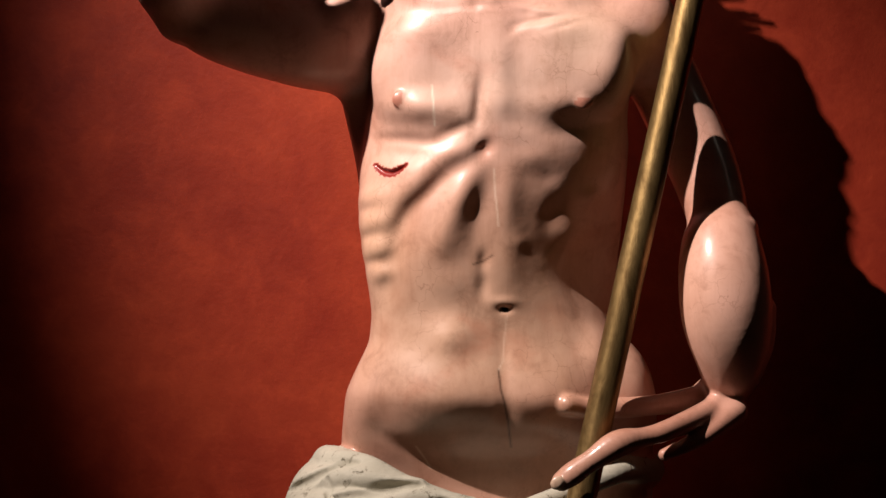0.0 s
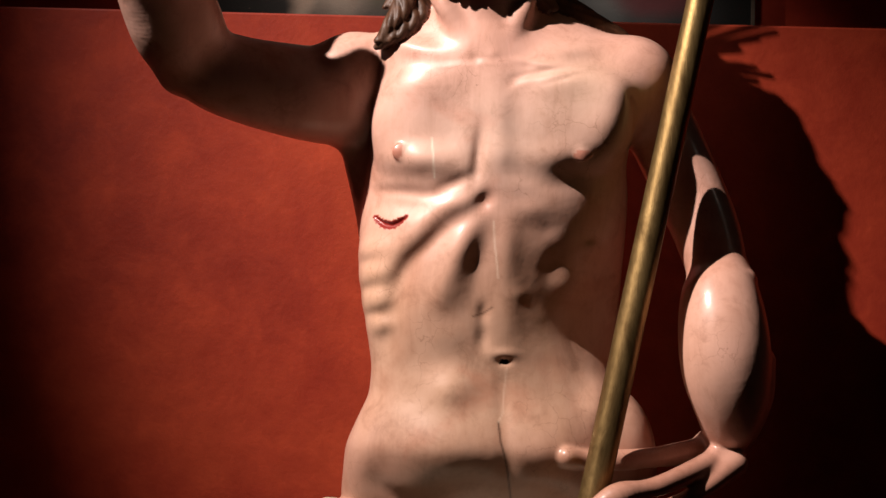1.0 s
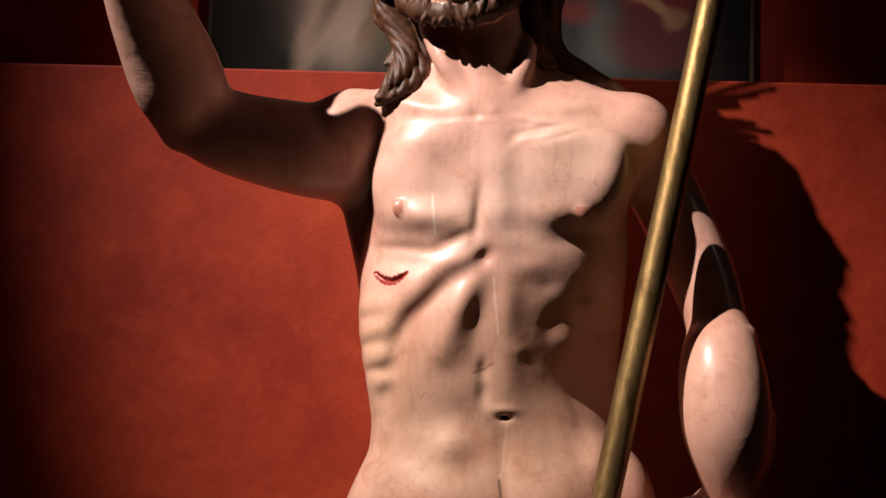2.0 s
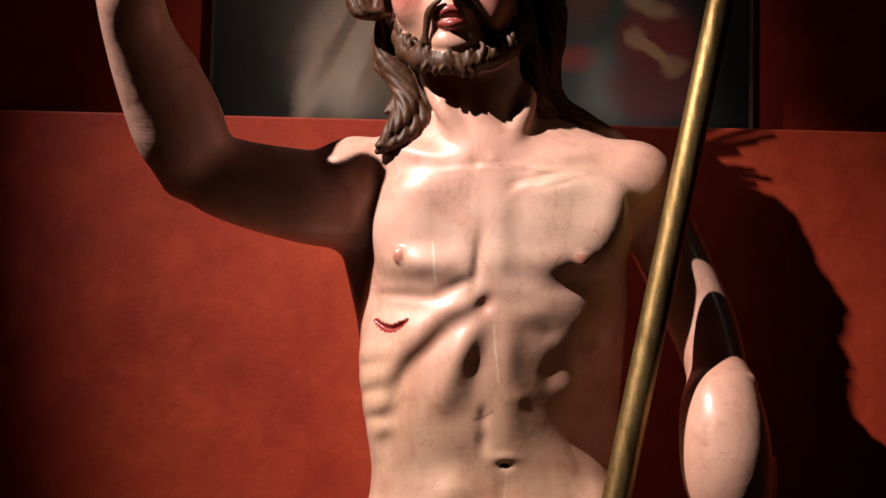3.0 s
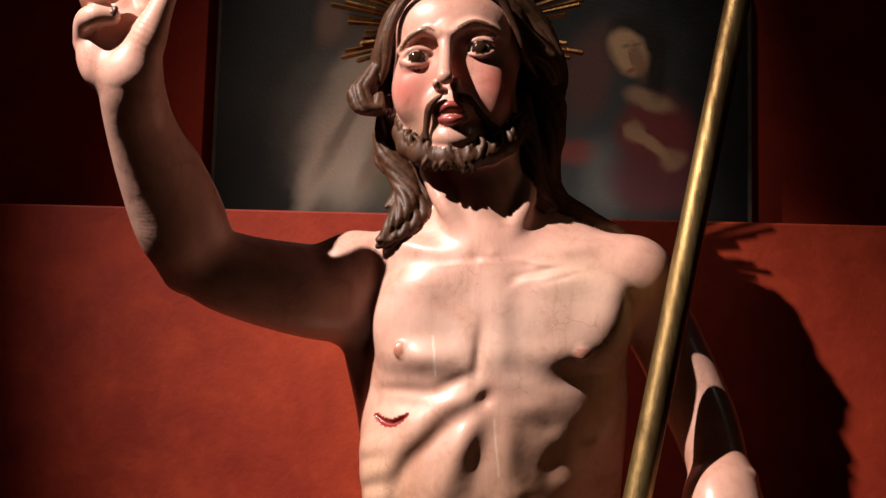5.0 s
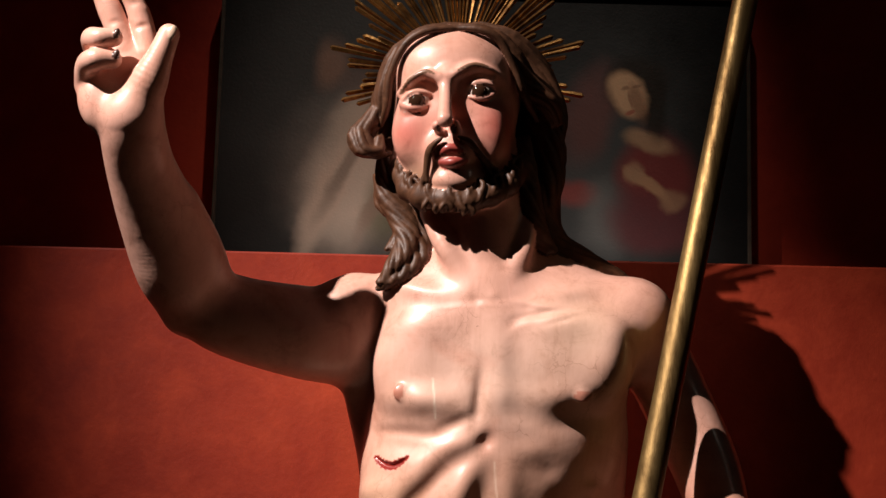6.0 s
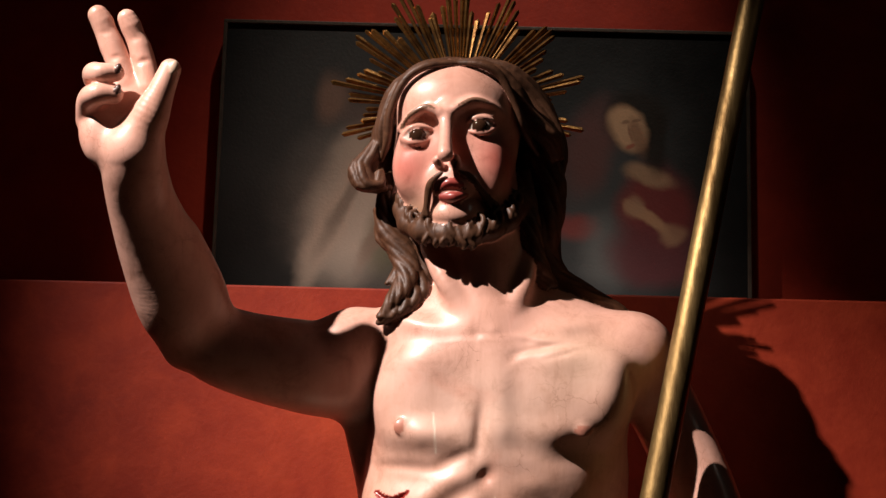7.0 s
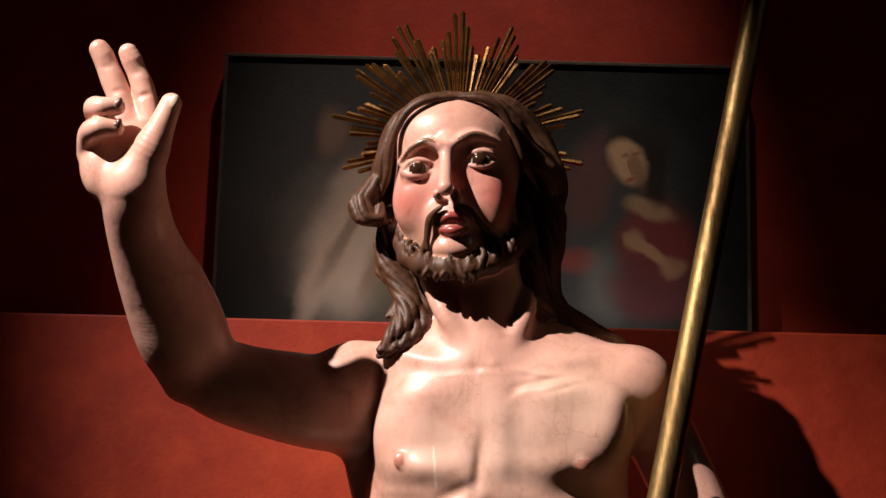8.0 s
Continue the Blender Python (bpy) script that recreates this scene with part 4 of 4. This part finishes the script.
# moustache and beard
for pts in (
    [((-0.0060, -0.0300, 2.0656), 0.0022), ((-0.0148, -0.0260, 2.0590), 0.0036), ((-0.0210, -0.0160, 2.0461), 0.0038), ((-0.0245, -0.0060, 2.0272), 0.0040), ((-0.0313, 0.0020, 2.0092), 0.0041)],
    [((-0.0090, -0.0290, 2.0630), 0.0024), ((-0.0217, -0.0200, 2.0539), 0.0034), ((-0.0248, -0.0100, 2.0358), 0.0034), ((-0.0229, -0.0040, 2.0168), 0.0034)],
    [((0.0150, -0.0300, 2.0676), 0.0022), ((0.0290, -0.0240, 2.0640), 0.0036), ((0.0404, -0.0140, 2.0512), 0.0038), ((0.0527, -0.0020, 2.0397), 0.0042), ((0.0645, 0.0060, 2.0323), 0.0041)],
    [((0.0190, -0.0280, 2.0650), 0.0024), ((0.0363, -0.0180, 2.0559), 0.0034), ((0.0483, -0.0060, 2.0416), 0.0034), ((0.0560, 0.0040, 2.0280), 0.0034)],
):
    statue.limb(pts, 0.002, LOCKS)
BEARD = [(-0.0600, 0.0600, 2.0450), (-0.0470, 0.0350, 2.0130), (-0.0290, 0.0120, 1.9990), (0.0012, 0.0000, 1.9930), (0.0300, 0.0000, 1.9920), (0.0580, 0.0080, 2.0040), (0.0800, 0.0220, 2.0200), (0.0955, 0.0500, 2.0500)]
for p, q in zip(BEARD, BEARD[1:]):
    statue.rod(p, q, 0.0135, 0.0135, 0.008, LOCKS)
for n in range(46):
    t = (n + 0.2 + 0.6 * rng.random()) / 46 * (len(BEARD) - 1.001)
    i, f = int(t), t - int(t)
    p = [a + (b - a) * f for a, b in zip(BEARD[i], BEARD[i + 1])]
    up, out, bend = rng.uniform(-0.004, 0.010), rng.uniform(0.0085, 0.0110), rng.choice((-1, 1)) * rng.uniform(0.003, 0.007)
    x, y, z = p[0], p[1], p[2] + up
    statue.limb([((x - bend, y - 0.006, z + 0.015), 0.0018), ((x + bend * 0.7, y - out, z + 0.007), 0.0036), ((x + bend * 0.4, y - out * 1.1, z - 0.004), 0.0040), ((x - bend * 0.8, y - out, z - 0.012), 0.0033), ((x - bend * 0.2, y - out * 0.6, z - 0.016), 0.0020)], 0.0006, LOCKS, fine=3)

blocks = [
    ((-0.50, -0.16, 1.245), (0.50, 0.285, 1.965), 0.0019),
    ((-0.20, -0.10, 1.960), (0.30, 0.285, 2.330), 0.0015),
    ((-0.50, -0.20, 1.960), (-0.197, 0.20, 2.330), 0.0016),
    ((-0.36, -0.14, 0.44), (0.40, 0.285, 1.250), 0.0075),
]
data, places, quads, paint = skinned("statue", statue, blocks, [SKIN, HAIR, CLOTH, WET])
tint = np.array([(*c, 1.0) for c, _ in statue.colours], np.float32)[paint]


def blush_or_shade(at, radii, colour, strength):
    """Soft colour on the flesh round a place: paint tones and painted shade."""
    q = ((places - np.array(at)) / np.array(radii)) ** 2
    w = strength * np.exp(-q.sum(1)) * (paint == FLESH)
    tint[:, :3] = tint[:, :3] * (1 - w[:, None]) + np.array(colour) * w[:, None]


blush_or_shade((-0.0498, 0.0000, 2.0816), (0.030, 0.05, 0.030), (0.56, 0.13, 0.10), 0.9)
blush_or_shade((0.0672, 0.0100, 2.0887), (0.034, 0.06, 0.036), (0.54, 0.10, 0.075), 0.9)
blush_or_shade((-0.0020, 0.0000, 2.1000), (0.05, 0.06, 0.060), (0.66, 0.33, 0.27), 0.5)
blush_or_shade((-0.0385, 0.0000, 2.1369), (0.020, 0.03, 0.010), (0.55, 0.30, 0.22), 0.6)
blush_or_shade((0.0405, 0.0000, 2.1509), (0.020, 0.03, 0.010), (0.55, 0.30, 0.22), 0.6)
blush_or_shade((-0.0390, 0.0200, 2.0217), (0.020, 0.05, 0.020), (0.40, 0.28, 0.15), 0.6)
blush_or_shade((-0.0704, 0.0300, 1.5758), (0.050, 0.08, 0.080), (0.66, 0.42, 0.25), 0.5)
blush_or_shade((0.0128, 0.0100, 1.5842), (0.045, 0.06, 0.055), (0.66, 0.34, 0.25), 0.55)
# darker brown over the right of the abdomen
blush_or_shade((0.1097, 0.0100, 1.5659), (0.07, 0.08, 0.12), (0.46, 0.24, 0.17), 0.75)
blush_or_shade((0.0700, 0.0000, 1.5000), (0.26, 0.25, 0.17), (0.62, 0.39, 0.265), 0.6)
blush_or_shade((0.0646, 0.0100, 1.4340), (0.17, 0.12, 0.09), (0.60, 0.39, 0.27), 0.7)
# lower belly: brown paint, darkened further for the shade under its bulge
blush_or_shade((0.0603, 0.0100, 1.3241), (0.20, 0.14, 0.075), (0.38, 0.20, 0.13), 0.9)
blush_or_shade((-0.0750, 0.0300, 1.3466), (0.05, 0.10, 0.05), (0.58, 0.30, 0.22), 0.6)
blush_or_shade((0.0700, 0.0000, 1.7711), (0.14, 0.10, 0.07), (0.80, 0.60, 0.49), 0.5)
blush_or_shade((0.1718, 0.0000, 1.8357), (0.05, 0.10, 0.05), (0.66, 0.50, 0.38), 0.5)
# lowered hand: reddish brown, darkened to stand in for the shade on it
blush_or_shade((0.2852, 0.0000, 1.3577), (0.16, 0.14, 0.055), (0.44, 0.21, 0.15), 0.9)
blush_or_shade((-0.3742, -0.0700, 2.1034), (0.025, 0.04, 0.03), (0.70, 0.34, 0.25), 0.6)
blush_or_shade((-0.4194, -0.0600, 2.0761), (0.03, 0.04, 0.02), (0.70, 0.36, 0.27), 0.5)


def stroke(rows, wide, colour, strength):
    """A thin line of colour on the front of the flesh along rows of x, z."""
    far = np.full(len(places), 1.0)
    for (ax, az), (bx, bz) in zip(rows, rows[1:]):
        dx, dz = bx - ax, bz - az
        h = np.clip(((places[:, 0] - ax) * dx + (places[:, 2] - az) * dz) / (dx * dx + dz * dz), 0, 1)
        far = np.minimum(far, np.hypot(places[:, 0] - ax - h * dx, places[:, 2] - az - h * dz))
    w = strength * np.exp(-((far / wide) ** 2)) * (paint == FLESH) * (places[:, 1] < 0.1)
    tint[:, :3] = tint[:, :3] * (1 - w[:, None]) + np.array(colour) * w[:, None]


stroke([(0.0800, 1.4241), (0.0833, 1.4001), (0.0885, 1.3831), (0.0931, 1.3626), (0.0964, 1.3421), (0.0987, 1.3284)], 0.0014, (0.10, 0.05, 0.03), 0.9)
stroke([(0.0895, 1.4896), (0.0867, 1.4620), (0.0852, 1.4345), (0.0800, 1.4241)], 0.0012, (0.85, 0.66, 0.52), 0.5)
# painted highlight along the ridge of the upper belly
stroke([(0.0687, 1.6684), (0.0707, 1.6409), (0.0741, 1.6168), (0.0758, 1.5996)], 0.0012, (0.90, 0.72, 0.58), 0.6)
stroke([(-0.0097, 1.7703), (-0.0071, 1.7461), (-0.0051, 1.7206)], 0.0012, (0.95, 0.82, 0.70), 0.8)
stroke([(0.0466, 1.5519), (0.0589, 1.5564), (0.0698, 1.5635)], 0.0012, (0.14, 0.07, 0.04), 0.8)
stroke([(-0.0180, 1.3256), (-0.0081, 1.3122), (0.0005, 1.2987)], 0.0012, (0.85, 0.66, 0.52), 0.6)
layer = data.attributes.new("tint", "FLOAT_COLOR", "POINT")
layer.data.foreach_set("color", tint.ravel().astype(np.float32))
data.shade_smooth()
figure = new("statue", data)
tagged(figure, "life-size painted wooden statue with raised arm and pale hip cloth", "statue")

pedestal = new("pedestal")
tagged(pedestal, "grey painted pedestal under the wooden statue", "pedestal")
part("body", box((-0.34, -0.16, 0.04), (0.36, 0.285, 0.44), 0.006), PLINTH_STONE, pedestal)
part("foot_plate", box((-0.36, -0.18, 0.0), (0.38, 0.29, 0.04), 0.004), PLINTH_STONE, pedestal)
part("cap", box((-0.36, -0.18, 0.44), (0.38, 0.29, 0.47), 0.005), PLINTH_STONE, pedestal)

# ---- gilded pole ----
POLE_A, POLE_B = (0.1818, -0.0230, 1.2748), (0.3985, 0.0170, 2.3585)


def pole_mesh(a, b, ra, rb, rings=40, sides=28):
    a, b = Vector(a), Vector(b)
    bm = bmesh.new()
    turn = (b - a).to_track_quat("Z", "X").to_matrix()
    rows = []
    for i in range(rings + 1):
        s = i / rings
        r = ra + (rb - ra) * s
        row = []
        for j in range(sides):
            w = 2 * math.pi * j / sides
            rr = r * (1 + 0.018 * noise.noise(Vector((math.cos(w) * 1.5, math.sin(w) * 1.5, s * 30))))
            row.append(bm.verts.new(a + (b - a) * s + turn @ Vector((rr * math.cos(w), rr * math.sin(w), 0))))
        rows.append(row)
    for p, q in zip(rows, rows[1:]):
        for j in range(sides):
            bm.faces.new((p[j], p[(j + 1) % sides], q[(j + 1) % sides], q[j]))
    bm.faces.new(rows[0][::-1])
    bm.faces.new(rows[-1])
    return bm


way = (Vector(POLE_B) - Vector(POLE_A)).normalized()
low = Vector(POLE_A) - way * ((POLE_A[2] - 0.475) / way.z)
high = Vector(POLE_B) + way * 0.22
pole = tagged(part("staff", pole_mesh(low, high, 0.0192, 0.0156, 120), GOLD, smooth=True), "worn gilded wooden staff leaning through the statue's grip", "staff")

# ---- halo of gilded rays ----
halo = new("halo")
halo.location = (0.0138, 0.1450, 2.2000)
tagged(halo, "tarnished gilt halo of bundled rays behind the head", "halo")


def ray_mesh(r0, r1, w0, w1):
    bm = bmesh.new()
    a = [bm.verts.new(v) for v in ((r0, 0.0015, -w0), (r0, -0.0025, 0), (r0, 0.0015, w0))]
    b = [bm.verts.new(v) for v in ((r1 - w1, 0.0015, -w1), (r1 - w1, -0.0022, 0), (r1 - w1, 0.0015, w1))]
    tip = bm.verts.new((r1, 0.0, 0))
    for i in range(3):
        j = (i + 1) % 3
        bm.faces.new((a[i], a[j], b[j], b[i]))
        bm.faces.new((b[i], b[j], tip))
    bm.faces.new(a[::-1])
    bmesh.ops.recalc_face_normals(bm, faces=bm.faces[:])
    return bm


HALO_R, bundles, per = 0.200, 9, 7
for i in range(bundles):
    mid = radians(-12 + 204 * i / (bundles - 1))
    for j in range(per):
        s = (j - (per - 1) / 2) / ((per - 1) / 2)
        length = HALO_R * (1.0 - 0.24 * abs(s - 0.25) ** 0.9 + rng.uniform(-0.09, 0.02)) * (0.90 + 0.10 * math.sin(mid))
        ob = part("ray", ray_mesh(0.060, length, 0.0019, 0.0036 + rng.uniform(-0.0006, 0.0006)), RAY_GOLD, halo)
        ob.rotation_euler = (rng.uniform(-0.25, 0.25), -(mid + radians(10.0) * s + rng.uniform(-0.012, 0.012)), rng.uniform(-0.03, 0.03))
bm = bmesh.new()
bmesh.ops.create_cone(bm, cap_ends=True, segments=40, radius1=0.07, radius2=0.066, depth=0.008, matrix=Matrix.Rotation(radians(90), 4, "X"))
part("hub", bm, RAY_GOLD, halo)

# ---- lamp housings, out of view; the one over the painting is added ----
def spotlight(at, to):
    head = new("spotlight")
    head.matrix_world = look(at, to) @ Matrix.Translation((0, 0, 0.04))
    tagged(head, "black gallery spotlight hung from the ceiling", "lamp", "gallery spotlights")
    bm = bmesh.new()
    bmesh.ops.create_cone(bm, cap_ends=True, segments=32, radius1=0.06, radius2=0.045, depth=0.16, matrix=Matrix.Translation((0, 0, 0.10)))
    part("housing", bm, BLACK_METAL, head)
    bm = bmesh.new()
    end = head.matrix_world @ Vector((0, 0, 0.12))
    tall = top + 0.02 - end.z
    bmesh.ops.create_cone(bm, cap_ends=True, segments=16, radius1=0.012, radius2=0.012, depth=tall, matrix=head.matrix_world.inverted() @ Matrix.Translation((end.x, end.y, end.z + tall / 2)))
    part("stem", bm, BLACK_METAL, head)


for at, to in ((SPOT_AT, SPOT_TO), (SIDE_AT, SIDE_TO), (PICTURE_AT, PICTURE_TO)):
    spotlight(at, to)
